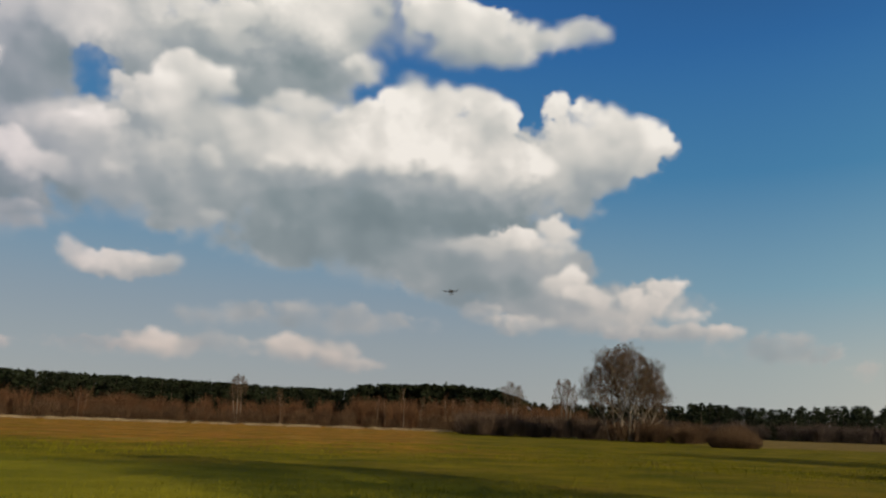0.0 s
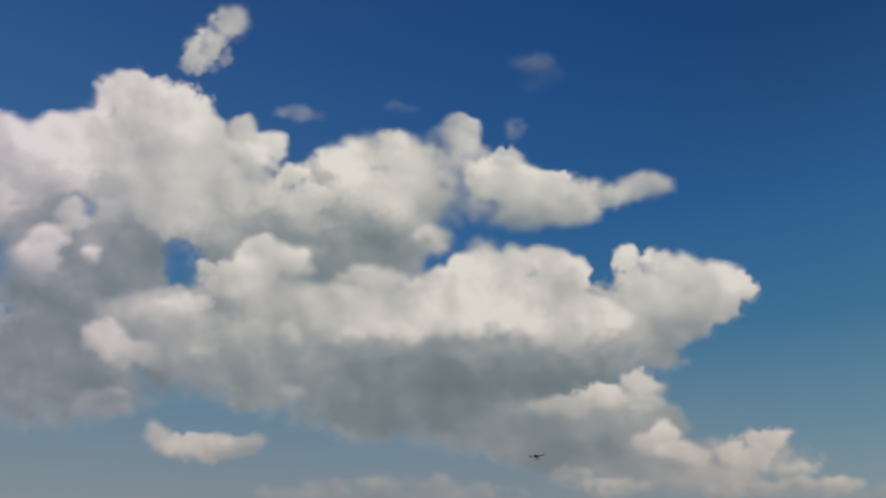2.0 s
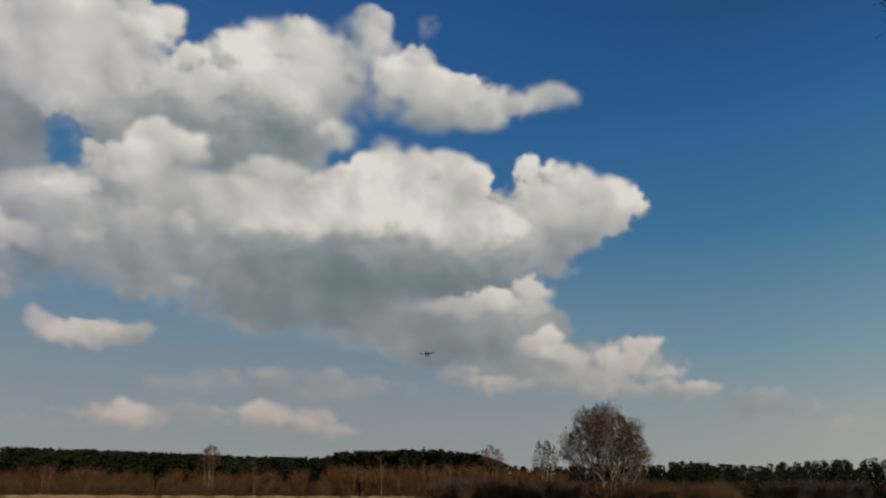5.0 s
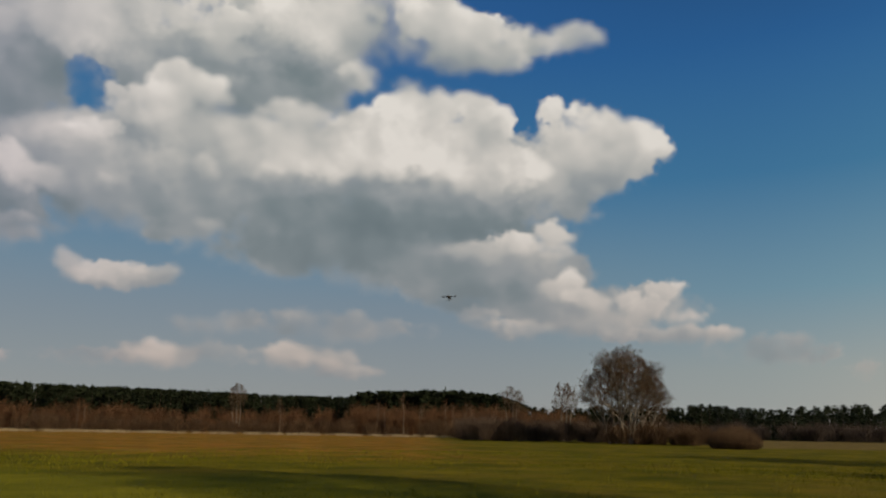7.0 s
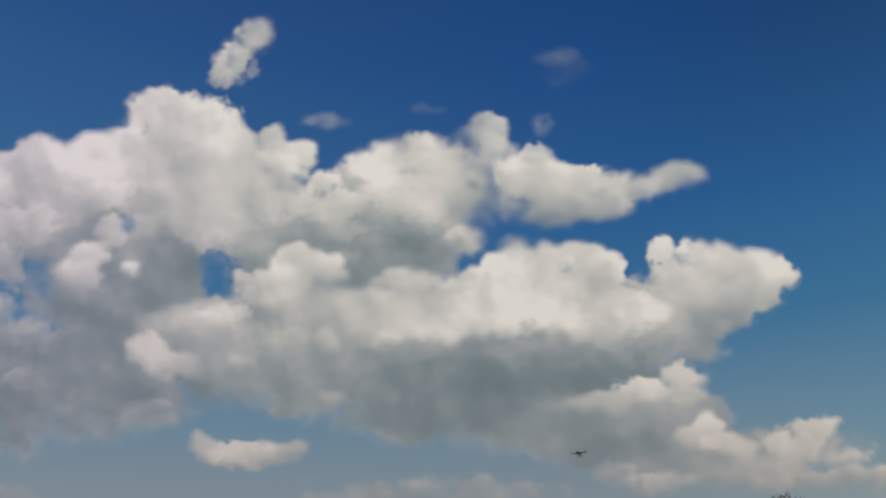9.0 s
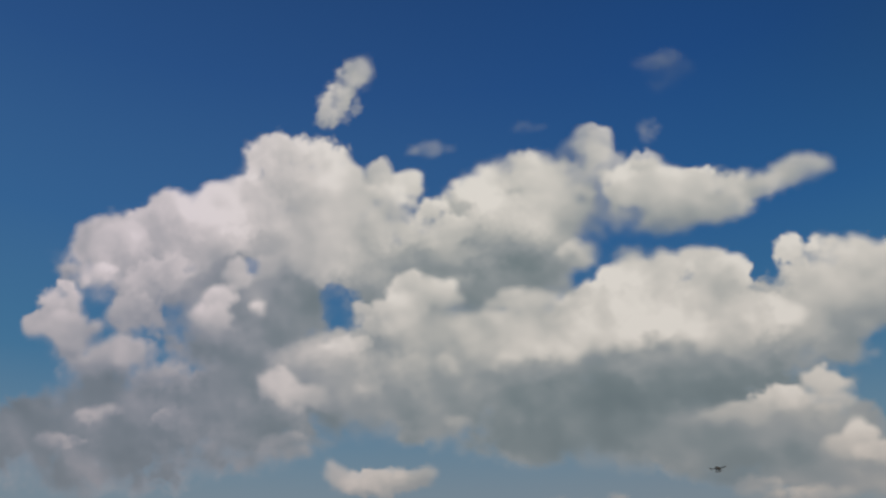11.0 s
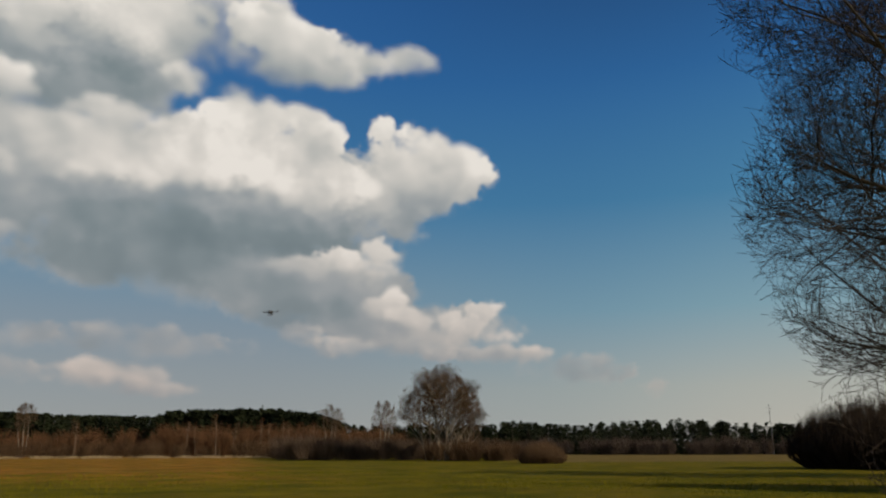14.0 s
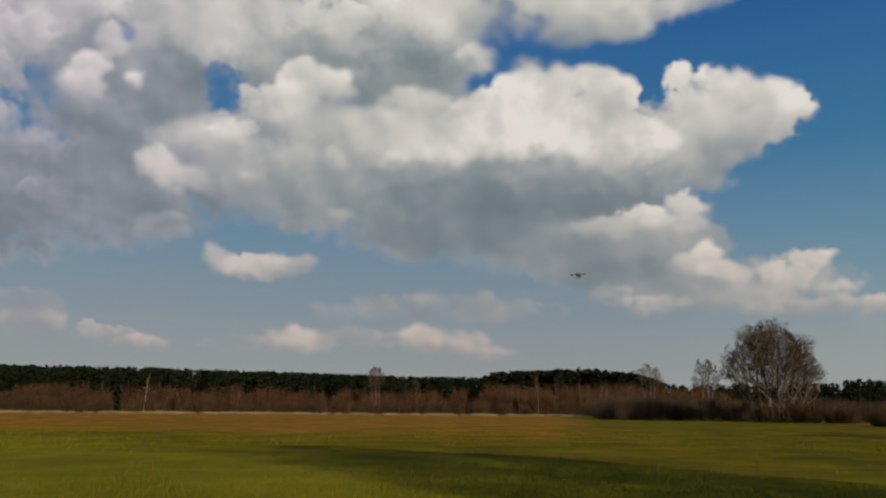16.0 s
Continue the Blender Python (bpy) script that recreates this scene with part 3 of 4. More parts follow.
def tubes(segs, sides):
    """Tapered tubes along segments (x0, y0, z0, r0, x1, y1, z1, r1)."""
    s = np.asarray(segs, dtype=np.float64)
    a, ra, b, rb = s[:, 0:3], s[:, 3], s[:, 4:7], s[:, 7]
    d = b - a
    d /= np.maximum(np.linalg.norm(d, axis=1, keepdims=True), 1e-9)
    ref = np.where(np.abs(d[:, 2:3]) > 0.9, np.array([[1.0, 0, 0]]), np.array([[0, 0, 1.0]]))
    u = np.cross(d, ref)
    u /= np.linalg.norm(u, axis=1, keepdims=True)
    w = np.cross(d, u)
    ang = np.arange(sides) * 2 * math.pi / sides
    ring = u[:, None, :] * np.cos(ang)[None, :, None] + w[:, None, :] * np.sin(ang)[None, :, None]
    va = a[:, None, :] + ring * ra[:, None, None]
    vb = b[:, None, :] + ring * rb[:, None, None]
    verts = np.concatenate([va, vb], axis=1).reshape(-1, 3)
    i = np.arange(sides)
    quad = np.stack([i, (i + 1) % sides, sides + (i + 1) % sides, sides + i], axis=1)
    faces = (quad[None] + (np.arange(len(s)) * 2 * sides)[:, None, None]).reshape(-1, 4)
    return verts, faces


class Grower:
    """Grows a bare tree: a list of tapered segments for every order of branch."""

    def __init__(self, seed, envelope):
        self.r = random.Random(seed)
        self.orders = [[], [], [], [], []]
        self.envelope = envelope
        self.starts = [[], []]      # where each stem and each limb begins in its list

    def sideways(self, d, angle, turn):
        side = d.orthogonal().normalized()
        side.rotate(Matrix.Rotation(turn, 3, d))
        return (d * math.cos(angle) + side * math.sin(angle)).normalized()

    def branch(self, p, d, length, radius, order, plan):
        r, spec = self.r, plan[order]
        n = spec["steps"]
        step = length / n
        p = Vector(p)
        nodes = [(p.copy(), radius, d.copy())]
        if order < 2:
            self.starts[order].append(len(self.orders[order]))
        for i in range(n):
            d = (d + Vector((r.gauss(0, 1), r.gauss(0, 1), r.gauss(0, 1))) * spec["wiggle"] + Vector((0, 0, spec["lift"])) / n).normalized()
            q = p + d * step
            if order > 0 and self.envelope and i > 0 and not self.envelope(q):
                n = i
                break
            rad = max(radius * (1 - (i + 1) / n * spec["taper"]), plan[0]["least"])
            self.orders[order].append((*p, nodes[-1][1], *q, rad))
            p = q
            nodes.append((p.copy(), rad, d.copy()))
        if n < spec["steps"] and n > 0:       # a branch that ends at the crown's edge thins out there
            for k in range(n):
                ra, rb = (max(radius * (1 - j / n * spec["taper"]), plan[0]["least"]) for j in (k, k + 1))
                g = self.orders[order][-n + k]
                self.orders[order][-n + k] = (*g[:3], ra, *g[4:7], rb)
                nodes[k + 1] = (nodes[k + 1][0], rb, nodes[k + 1][2])
        if order + 1 >= len(plan):
            return
        kid = plan[order + 1]
        count = max(1, int(kid["count"] * r.uniform(0.75, 1.25)))
        turn = r.uniform(0, 6.28)
        for k in range(count):
            f = spec["from"] + (1 - spec["from"]) * (k + r.uniform(0.1, 0.9)) / count
            i = min(int(f * n), n - 1)
            if self.envelope and order > 0 and not self.envelope(nodes[i][0]):
                continue
            a, b = nodes[i], nodes[i + 1]
            t = f * n - i
            start = a[0].lerp(b[0], t)
            turn += 2.4 + r.uniform(-0.6, 0.6)
            dd = self.sideways(b[2], radians(r.uniform(*kid["angle"])), turn)
            size = kid["shape"](f) * r.uniform(0.75, 1.2)
            self.branch(start, dd, length * kid["length"] * size, max(a[1] * kid["thick"], plan[0]["least"]), order + 1, plan)


def dome(cx, cy, cz, rx, rz, seed):
    """A lumpy rounded crown outline."""
    def inside(p):
        d = Vector(((p.x - cx) / rx, (p.y - cy) / rx, (p.z - cz) / rz))
        return d.length < 0.96 + 0.28 * noise.noise(d.normalized() * 2.2 + Vector((seed, 0, 0)))
    return inside


def bare_tree(name, seed, plan, stems, mats, label, crown_label, envelope=None, group=""):
    """A leafless tree: each trunk and limb a part, the twigs one crown. stems: (x, y, height, radius, lean x, lean y) about its base."""
    g = Grower(seed, envelope)
    for x, y, h, rad, lx, ly in stems:
        g.branch((x, y, -0.15), Vector((lx, ly, 1)).normalized(), h, rad, 0, plan)
    base = new(name)
    for order, (pname, sides) in enumerate((("trunk", 9), ("limb", 6))):
        marks = g.starts[order] + [len(g.orders[order])]
        for a, b in zip(marks, marks[1:]):
            if b > a:
                mesh_object(pname, *tubes(g.orders[order][a:b], sides), mats[order], base)
    twigs = [s for order in g.orders[2:] for s in order]
    crown = mesh_object("crown", *tubes(twigs, 3), mats[2], base, crown_label)
    crown["kind"] = "stuff"
    tagged(base, label, "tree", group)
    return base


def level(count, length, angle, steps=4, wiggle=0.12, lift=0.2, taper=0.8, thick=0.5, shape=lambda f: 1.0, start=0.15, least=0.012):
    return {"count": count, "length": length, "angle": angle, "steps": steps, "wiggle": wiggle, "lift": lift, "taper": taper, "thick": thick, "shape": shape, "from": start, "least": least}


# ------------------------------------------------------------------ ground
def build_ground():
    near, far, ring = 0.6, 4500.0, 110
    radii = near * (far / near) ** (np.arange(ring) / (ring - 1))
    ang = np.arange(160) * 2 * math.pi / 160
    verts = [(0.0, 0.0, 0.0)]
    for rad in radii:
        for a in ang:
            x, y = rad * math.sin(a), rad * math.cos(a)
            fade = min(1.0, rad / 12.0) * (1.0 if rad < 100 else max(0.0, 1 - (rad - 100) / 200))
            z = fade * (0.10 * noise.noise((x * 0.05, y * 0.05, 0.3)) + 0.035 * noise.noise((x * 0.4, y * 0.4, 2.0)))
            verts.append((x, y, z))
    n = len(ang)
    quads = [(0, 1 + j, 2 + j, 1 + (j + 2) % n) for j in range(0, n, 2)]
    for i in range(ring - 1):
        for j in range(n):
            a, b = 1 + i * n + j, 1 + i * n + (j + 1) % n
            quads.append((a, a + n, b + n, b))
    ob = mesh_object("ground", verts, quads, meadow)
    tagged(ob, "flat green meadow with rusty patches of dead grass", "meadow", kind="structure")


build_ground()


def tri_cloud(centres, size, rnd, flat=1.0):
    """Many small random triangles about the given centres."""
    n = len(centres)
    off = rnd.normal(0, 1, (n, 3, 3)) * np.array([1, 1, flat])
    v = np.asarray(centres)[:, None, :] + off * np.asarray(size).reshape(-1, 1, 1) * 0.6
    return v.reshape(-1, 3), np.arange(n * 3).reshape(-1, 3)


def build_grass():
    """Tufts of grass over the near part of the meadow."""
    rnd = np.random.RandomState(3)
    n = 130000
    rad = 9.0 + 60.0 * rnd.uniform(0, 1, n) ** 1.6
    ang = rnd.uniform(-0.85, 0.85, n)
    x, y = rad * np.sin(ang), rad * np.cos(ang)
    h = rnd.uniform(0.02, 0.10, n) * (1 + (rnd.uniform(0, 1, n) > 0.97) * 1.2)
    w = rnd.uniform(0.008, 0.02, n) * (0.6 + rad / 30)
    t = rnd.uniform(0, 6.28, n)
    dx, dy = np.cos(t) * w, np.sin(t) * w
    lx, ly = rnd.normal(0, 0.04, n), rnd.normal(0, 0.04, n)
    v = np.stack([np.stack([x - dx, y - dy, np.full(n, -0.09)], 1), np.stack([x + dx, y + dy, np.full(n, -0.09)], 1), np.stack([x + lx, y + ly, h], 1)], 1).reshape(-1, 3)
    ob = mesh_object("grass", v, np.arange(3 * n).reshape(-1, 3), blade)
    tagged(ob, "short spring grass tufts on the meadow", "grass", kind="stuff")


build_grass()


# ------------------------------------------------------------------ far woods
def at(az, dist):
    return dist * math.sin(radians(az)), dist * math.cos(radians(az))


def pine_template(rnd, h, low):
    n = 260
    f = rnd.uniform(low, 1.0, n)
    r = np.minimum(1.0, (1.04 - f) * 2.2) ** 0.8 * 0.17 * h * np.sqrt(rnd.uniform(0.05, 1, n))
    a = rnd.uniform(0, 6.28, n)
    return np.stack([r * np.cos(a), r * np.sin(a), f * h], 1)


def skyline(az):
    """Height in degrees of the woods' upper edge, by direction."""
    return float(np.interp(az, (-52, -36, -29, -22, -16.5, -12, -10.5, -4, -0.5, 2, 12, 14.5, 19, 21, 26, 33, 60), (2.6, 2.75, 2.65, 2.55, 2.4, 2.4, 2.8, 3.05, 2.7, 2.0, 1.95, 2.25, 1.9, 2.1, 2.25, 1.85, 1.85)))


def build_pines(name, label, az0, az1, d0, d1, count, seed, low=0.0, rough=0.12):
    rnd = np.random.RandomState(seed)
    vs, stems = [], []
    for _ in range(count):
        az, dist = rnd.uniform(az0, az1), rnd.uniform(d0, d1)
        x, y = at(az, dist)
        h = (1.6 + dist * math.tan(radians(skyline(az)))) * (1.02 - rough * rnd.uniform(0, 1) ** 1.5)
        vs.append(pine_template(rnd, h, low) + np.array([x, y, 0]))
        stems.append((x, y, -0.2, 0.22, x, y, h * 0.95, 0.05))
    c = np.concatenate(vs)
    v, f = tri_cloud(c, rnd.uniform(0.8, 1.7, len(c)), rnd, 0.6)
    ob = mesh_object(name, v, f, needle)
    tagged(ob, label, "pine forest", kind="stuff")
    tv, tf = tubes(stems, 4)
    trunks = mesh_object("pine_trunks", tv, tf, bark_dark, ob)
    trunks["kind"] = "stuff"


build_pines("pine_forest", "distant dark green pine forest behind the brown woods", -54, -10, 410, 500, 1000, 11, 0.0, 0.12)
build_pines("pine_forest", "dark pine stand rising behind the birch wood", -11, 1.5, 330, 380, 260, 12, 0.3)
build_pines("pine_forest", "distant dark conifers beyond the dry field", 1, 62, 480, 640, 800, 13, 0.0, 0.34)


def scrub_template(rnd, h, spread, twigs):
    """Segments of a many-stemmed bare shrub or young tree."""
    segs = []
    for _ in range(twigs):
        a, r0 = rnd.uniform(0, 6.28), spread * 0.35 * rnd.uniform(0, 1)
        p = np.array([r0 * np.cos(a), r0 * np.sin(a), h * rnd.uniform(0, 0.55)])
        lean = rnd.uniform(0.1, 0.75)
        d = np.array([np.cos(a) * lean * spread / h * 1.6, np.sin(a) * lean * spread / h * 1.6, 1.0]) + rnd.normal(0, 0.2, 3)
        d /= np.linalg.norm(d)
        q = p + d * h * rnd.uniform(0.2, 0.45)
        segs.append((*p, 0.03, *q, 0.012))
    return np.array(segs)


def build_scrub(name, label, mat, spots, seed, twigs, thick=1.0):
    """A belt of bare scrub: spots are (x, y, height, spread)."""
    rnd = np.random.RandomState(seed)
    out = []
    for x, y, h, s in spots:
        t = scrub_template(rnd, h, s, twigs)
        t[:, [0, 4]] += x
        t[:, [1, 5]] += y
        t[:, [3, 7]] *= thick
        out.append(t)
    v, f = tubes(np.concatenate(out), 3)
    tagged(mesh_object(name, v, f, mat), label, "scrub", kind="stuff")


def belt(rnd, az0, az1, d0, d1, count, h0, h1, spread):
    out = []
    for _ in range(count):
        x, y = at(rnd.uniform(az0, az1), rnd.uniform(d0, d1))
        h = rnd.uniform(h0, h1)
        out.append((x, y, h, h * spread))
    return out


rb = np.random.RandomState(21)
build_scrub("birch_wood", "leafless russet birch wood along the meadow's far edge", twig_red,
            belt(rb, -54, -9, 300, 380, 210, 7, 13.5, 0.45) + belt(rb, -11, 6, 270, 320, 130, 8, 13.5, 0.4), 22, 190, 2.4)
build_scrub("alder_scrub", "bare brown scrub at the edge of the meadow", shrub_twig,
            belt(rb, -54, -4, 245, 290, 170, 3, 7.5, 0.9) + belt(rb, -4, 8, 200, 250, 45, 4, 7, 0.9), 23, 170, 1.8)
build_scrub("thicket", "dark leafless thicket below the large trees", thicket_twig,
            belt(rb, -3, 9, 156, 190, 95, 3.0, 6.5, 0.8), 24, 260, 1.2)
build_scrub("thicket", "russet undergrowth round the foot of the large tree", shrub_twig,
            belt(rb, 8, 14.5, 140, 152, 34, 2.5, 5.5, 0.9), 26, 260, 1.1)
build_scrub("far_woods", "distant dark brown mixed woods beyond the field", twig_dark,
            belt(rb, 9, 62, 430, 480, 230, 7, 13, 0.7), 25, 150, 3.2)
build_scrub("dry_reeds", "pale strip of dry reeds along the meadow's far edge", straw,
            belt(rb, -54, -2, 228, 243, 420, 0.7, 1.3, 2.6), 27, 60, 1.0)


# ------------------------------------------------------------------ single trees
def round_crown(f):
    return 0.45 + 1.1 * math.sin(math.pi * min(1.0, 0.15 + 0.8 * f)) * (1.15 - 0.75 * f)


OAK = [level(0, 0, (0, 0), 9, 0.035, 0.1, 0.9, start=0.16, least=0.018),
       level(15, 0.56, (30, 65), 6, 0.10, 0.45, 0.8, 0.62, round_crown, 0.15),
       level(8, 0.44, (25, 60), 4, 0.12, 0.22, 0.8, 0.5, lambda f: 1.15 - 0.5 * f, 0.12),
       level(6, 0.46, (25, 60), 3, 0.14, 0.12, 0.7, 0.5, lambda f: 1.1 - 0.4 * f, 0.1),
       level(3, 0.5, (20, 55), 2, 0.14, 0.1, 0.6, 0.7)]
LIGHT = [level(0, 0, (0, 0), 8, 0.035, 0.1, 0.9, start=0.3, least=0.022),
         level(12, 0.36, (25, 50), 5, 0.10, 0.4, 0.8, 0.5, round_crown, 0.15),
         level(7, 0.42, (25, 55), 3, 0.12, 0.22, 0.8, 0.5, lambda f: 1.15 - 0.5 * f, 0.12),
         level(6, 0.46, (25, 60), 2, 0.14, 0.12, 0.7, 0.5)]

x, y = at(8.95, 148)
oak = bare_tree("alder_tree", 5, OAK, [(-0.4, 0, 17.6, 0.42, 0.0, 0), (1.3, 0.5, 16, 0.32, 0.14, 0.02), (-1.6, 0.3, 16, 0.3, -0.13, 0), (2.4, -0.4, 13, 0.25, 0.25, 0), (-2.8, 0.6, 12.5, 0.22, -0.25, 0.05), (3.6, 0.4, 10, 0.18, 0.36, 0), (0.5, -1.5, 15, 0.25, 0.03, -0.2)],
                (bark_grey, bark_grey, twig_brown), "large bare many-stemmed tree with a domed brown crown", "dense fine brown twigs", dome(0, 0, 7.4, 8.8, 11.2, 1.0))
oak.matrix_world = pose(x, y, 0)

SMALL_TREES = ((4.65, 185, 8, 14.2, 3.3, 8.8, 5.6, bark_grey, "slender bare tree standing above the scrub"),
               (0.7, 240, 9, 15.8, 4.6, 10.5, 5.5, bark_grey, "bare round-topped tree at the end of the birch wood"),
               (-19.7, 262, 10, 16.4, 3.4, 12.0, 4.6, bark_grey, "tall bare birch rising over the scrub"))
for az, dist, seed, h, rx, cz, rz, bark, label in SMALL_TREES:
    x, y = at(az, dist)
    t = bare_tree("lone_tree", seed, LIGHT, [(0, 0, h, 0.2, 0.02, 0), (0.7, 0, h * 0.93, 0.16, 0.11, 0), (-0.6, 0.3, h * 0.93, 0.15, -0.1, 0)], (bark, twig_brown, twig_brown), label, "fine brown twigs", dome(0, 0, cz, rx, rz, float(seed)))
    t.matrix_world = pose(x, y, 0)

# Pale birches at the wood's edge
BIRCH = [level(0, 0, (0, 0), 8, 0.04, 0.1, 0.85, start=0.45, least=0.02),
         level(12, 0.26, (20, 45), 4, 0.08, 0.3, 0.8, 0.4, lambda f: 1.3 - 0.7 * f, 0.1),
         level(8, 0.5, (20, 50), 3, 0.12, 0.0, 0.8, 0.5)]
birches = [bare_tree("birch_tree", 60 + k, BIRCH, [(0, 0, 11.5, 0.115 - 0.015 * k, 0.03 * k, 0)], (bark_pale if k else bark_birch, bark_pale if k else bark_birch, twig_red), "slim birch with a pale trunk at the wood's edge", "thin russet twigs", group="birches along the wood") for k in range(3)]
spots = ((-36.2, 268, 1.02), (-30.2, 285, 0.72), (-29.9, 284, 0.7), (-16.6, 262, 0.95), (-9.5, 264, 0.92), (-8.8, 266, 0.85), (-7.45, 258, 1.1), (-6.25, 266, 0.9), (-4.25, 264, 0.98), (-3.9, 266, 0.9), (-2.85, 263, 0.95), (-2.2, 265, 0.9), (-0.6, 262, 0.9))
for k, (az, dist, size) in enumerate(spots):
    x, y = at(az, dist)
    m = pose(x, y, 0, 0, 0, 47 * k)
    if k < 3:
        birches[k].matrix_world = m @ Matrix.Scale(size, 4)
    else:
        copy_thing(birches[1 + k % 2], m).scale = (size, size, size)

# The near tree beside the camera
NEAR = [level(0, 0, (0, 0), 12, 0.03, 0.1, 0.9, start=0.09, least=0.0048),
        level(33, 0.46, (50, 92), 10, 0.15, 0.16, 0.9, 0.42, lambda f: 0.7 + 0.7 * math.sin(math.pi * min(1, 0.15 + 0.75 * f)), 0.12),
        level(11, 0.40, (25, 62), 6, 0.15, 0.12, 0.85, 0.42, lambda f: 1.2 - 0.6 * f, 0.1),
        level(9, 0.42, (25, 62), 4, 0.17, 0.34, 0.8, 0.45, lambda f: 1.15 - 0.4 * f, 0.1),
        level(6, 0.48, (25, 55), 2, 0.2, 0.40, 0.6, 0.6)]
def lobed(p):
    """The near tree's crown: a tall dome whose meadow side swells into three lobes."""
    reach = float(np.interp(p.z, (2.4, 4.0, 5.0, 6.0, 7.0, 8.6, 9.7, 11.0, 12.4, 13.4, 14.4), (4.3, 4.8, 5.3, 5.4, 5.8, 4.6, 4.5, 5.2, 5.9, 4.4, 2.6)))
    depth = 0.76 * p.x + 0.65 * p.y
    return near_dome(p) and 0.76 * p.y - 0.65 * p.x < reach + 0.3 * min(0.0, depth) + 0.5 * noise.noise(p * 0.9)


near_dome = dome(0, 0, 10.3, 6.6, 10.8, 4.0)
x, y = at(49.5, 14.5)
near_tree = bare_tree("near_tree", 31, NEAR, [(0, 0, 19.5, 0.32, -0.06, 0.03), (1.0, 0.7, 17.0, 0.23, 0.10, 0.1)], (bark_dark, bark_dark, twig_dark),
                      "large bare tree with dense dark twigs beside the meadow", "dense dark fine twigs", lobed, group="bare trees beside the meadow")
near_tree.matrix_world = pose(x, y, 0)
near_tree.scale = (0.83, 0.83, 0.83)
# Larger copy out of view, added for its long shadow on the meadow.
copy_thing(near_tree, pose(52, 34, 0, 0, 0, 140)).scale = (1.2, 1.2, 1.2)


# ------------------------------------------------------------------ bushes
def bush(name, az, dist, h, w, seed, mat, label, twigs=900, thick=0.7):
    rnd = np.random.RandomState(seed)
    stems, fine = [], []
    for _ in range(twigs):
        a, s = rnd.uniform(0, 6.28), math.sqrt(rnd.uniform(0, 1))
        top = np.array([np.cos(a) * s * w / 2, np.sin(a) * s * w / 2, h * math.sqrt(max(0.05, 1 - s * s * 0.85)) * rnd.uniform(0.75, 1.05)])
        p = np.array([top[0] * 0.8, top[1] * 0.8, -0.05])
        m = (p + top) / 2 + np.array([top[0], top[1], 0]) * 0.10 + rnd.normal(0, 0.08, 3)
        stems.append((*p, 0.03 * thick, *m, 0.02 * thick))
        fine.append((*m, 0.02 * thick, *top, 0.008 * thick))
        for _ in range(3):
            q = m + (top - m) * rnd.uniform(0, 0.8)
            e = q + (top - m) * 0.35 + rnd.normal(0, 0.12, 3) * h * 0.5
            e[2] = max(e[2], 0.1)
            fine.append((*q, 0.014 * thick, *e, 0.006 * thick))
    x, y = at(az, dist)
    base = new(name)
    for pname, segs in (("stem_clump", stems), ("crown", fine)):
        mesh_object(pname, *tubes(segs, 3), mat, base)["kind"] = "stuff"
    base.matrix_world = pose(x, y, 0)
    tagged(base, label, "bush")


bush("willow_bush", 16.4, 112, 3.2, 7.2, 41, shrub_twig, "rounded bare brown willow bush at the field's edge", 1500)
bush("hedge_bush", 38.6, 85, 6.9, 16.0, 42, hedge_twig, "dark leafless bush behind the near tree", 2200, 1.2)
bush("hedge_bush", 47.0, 80, 6.3, 15.0, 43, hedge_twig, "dark leafless bush behind the near tree", 2200, 1.2)


bush("tall_bush", 46.5, 40, 8.4, 8.5, 44, thicket_twig, "tall brown leafless bush behind the near tree", 1800, 0.9)


# ------------------------------------------------------------------ mast and quadcopter
def plain(name, colour, rough, metal=0.0):
    mat, N = material(name)
    p = N.add("ShaderNodeTexCoord").outputs["Object"]
    tint = tuple(c * 0.6 for c in colour)
    finish(N, N.mix(N.step(N.noise(p, 30.0, 4.0, 0.6), 0.3, 0.7), colour, tint), rough, None, 0.01, metal, 0.5)
    return mat


black_plastic = plain("black_plastic", (0.020, 0.020, 0.022), 0.45)
grey_plastic = plain("grey_plastic", (0.06, 0.06, 0.065), 0.5)
steel = plain("galvanised_steel", (0.14, 0.145, 0.15), 0.6, 0.3)
lens_glass = plain("lens_glass", (0.01, 0.012, 0.018), 0.08)


def shaped(parts):
    """A bmesh of primitives: (kind, matrix, sizes...)."""
    bm = bmesh.new()
    for kind, m, *size in parts:
        if kind == "box":
            made = bmesh.ops.create_cube(bm, size=1.0, matrix=m @ Matrix.Diagonal((*size, 1.0)))
            edges = list({e for v in made["verts"] for e in v.link_edges})
            bmesh.ops.bevel(bm, geom=edges, offset=min(size) * 0.3, segments=2, affect="EDGES")
        elif kind == "rod":
            bmesh.ops.create_cone(bm, cap_ends=True, segments=12, radius1=size[0], radius2=size[1], depth=size[2], matrix=m)
        else:
            bmesh.ops.create_uvsphere(bm, u_segments=14, v_segments=8, radius=size[0], matrix=m)
    return bm


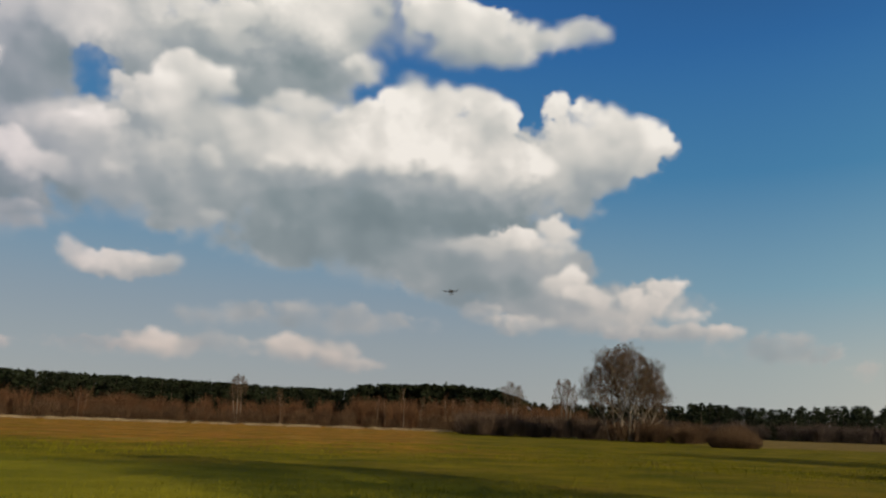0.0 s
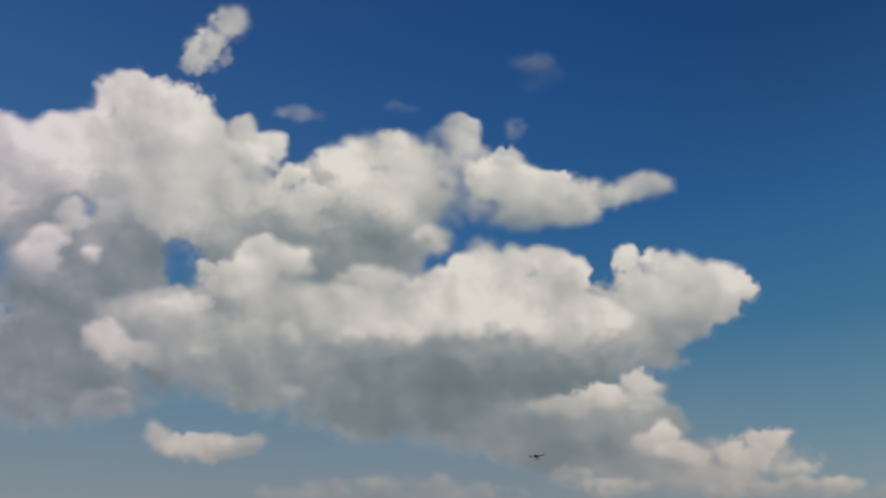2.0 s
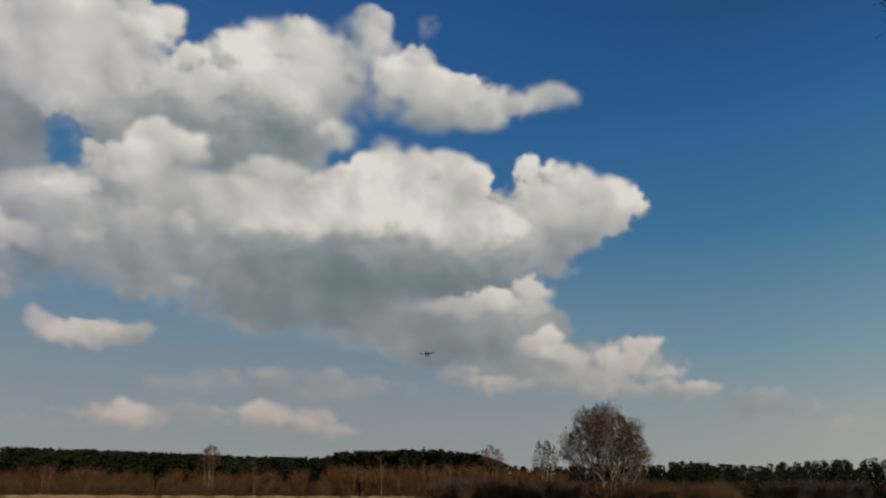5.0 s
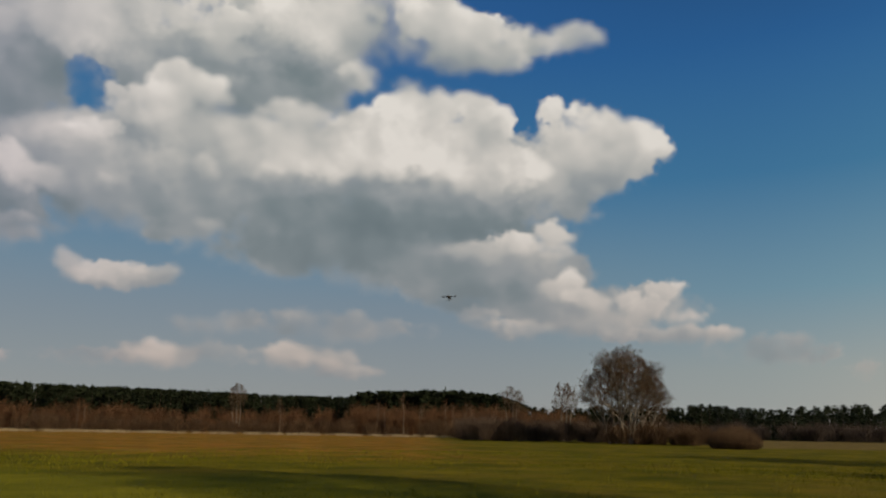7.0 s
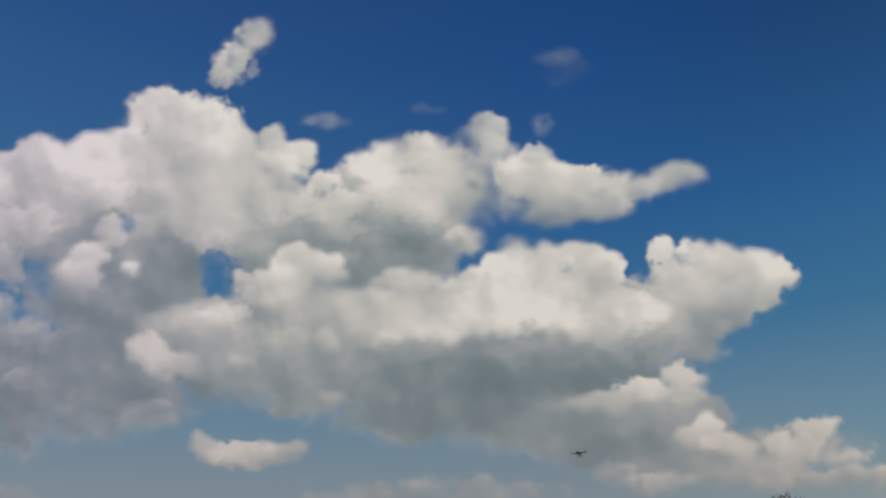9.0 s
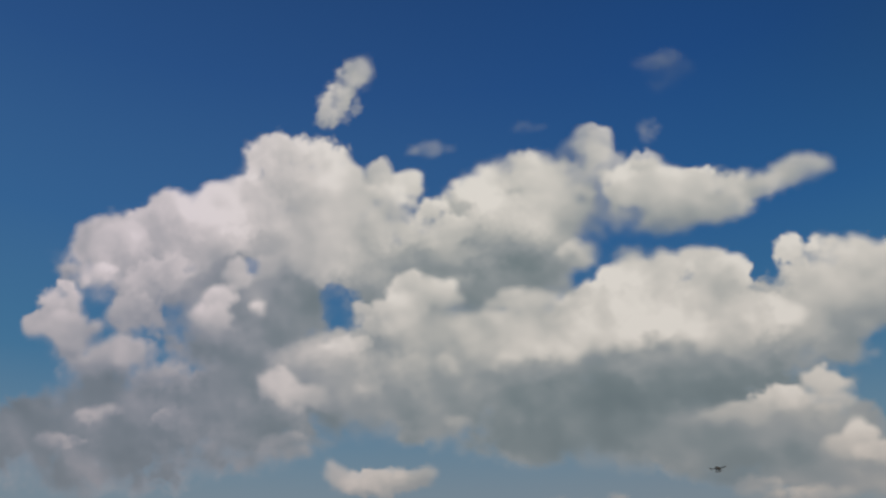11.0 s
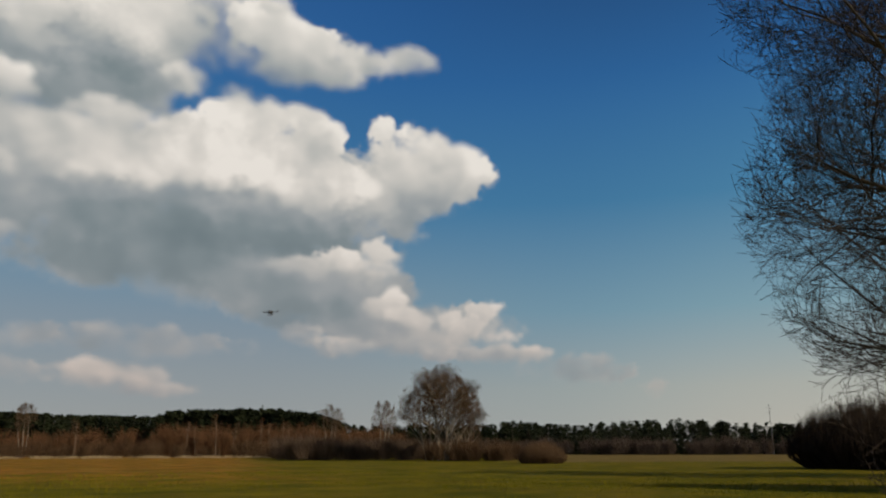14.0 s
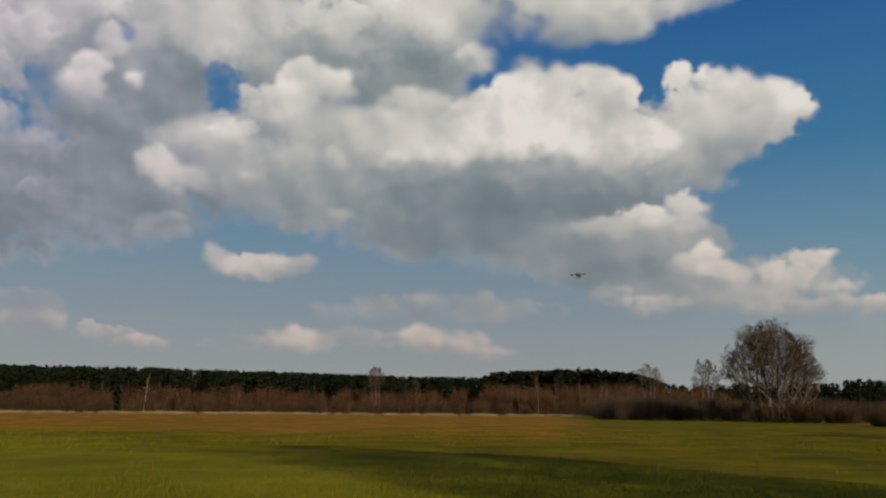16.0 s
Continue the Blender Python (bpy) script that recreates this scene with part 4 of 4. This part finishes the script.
def build_quadcopter():
    base = new("quadcopter")
    part("body", shaped([("box", pose(0, 0, 0), 0.20, 0.13, 0.075), ("box", pose(0, 0, 0.045), 0.12, 0.085, 0.04), ("ball", pose(-0.06, 0, 0.03), 0.035)]), black_plastic, base)
    for sx in (-1, 1):
        for sy in (-1, 1):
            turn = math.degrees(math.atan2(sy, sx))
            a = part("arm", shaped([("box", pose(sx * 0.135, sy * 0.125, 0.01, 0, 0, turn), 0.24, 0.032, 0.028)]), black_plastic, base)
            part("motor", shaped([("rod", pose(sx * 0.215, sy * 0.205, 0.035), 0.022, 0.020, 0.045)]), grey_plastic, a)
            r = part("rotor", shaped([("box", pose(sx * 0.215, sy * 0.205, 0.064, 6, 0, turn + 65), 0.24, 0.022, 0.005), ("rod", pose(sx * 0.215, sy * 0.205, 0.066), 0.010, 0.006, 0.016)]), black_plastic, a)
    for sy in (-1, 1):
        part("landing_skid", shaped([("rod", pose(-0.05, sy * 0.075, -0.075, sy * 16, 0, 0), 0.007, 0.007, 0.10), ("rod", pose(0.05, sy * 0.075, -0.075, sy * 16, 0, 0), 0.007, 0.007, 0.10), ("rod", pose(0, sy * 0.089, -0.125, 0, 90, 0), 0.008, 0.008, 0.20)]), black_plastic, base)
    g = part("camera_pod", shaped([("box", pose(0.06, 0, -0.065), 0.05, 0.05, 0.045), ("rod", pose(0.03, 0, -0.045), 0.012, 0.012, 0.04)]), grey_plastic, base)
    part("lens", shaped([("rod", pose(0.09, 0, -0.065, 0, 90, 0), 0.015, 0.013, 0.02)]), lens_glass, g)
    x, y = at(-4.2, 32.0)
    base.matrix_world = pose(x, y, 1.6 + 32.0 * math.tan(radians(10.2)), 4, -7, 35)
    tagged(base, "small black quadcopter drone hovering above the meadow", "drone")


build_quadcopter()


def build_mast():
    base = new("mast")
    x, y = at(32.4, 470)
    part("pole", shaped([("rod", pose(0, 0, 13.9), 0.22, 0.12, 28.0)]), steel, base)
    for z, w in ((25.5, 3.2), (23.5, 2.2)):
        part("crossarm", shaped([("box", pose(0, 0, z), w, 0.18, 0.18)]), steel, base)
    base.matrix_world = pose(x, y, 0)
    tagged(base, "thin grey steel mast rising over distant woods", "mast")


build_mast()
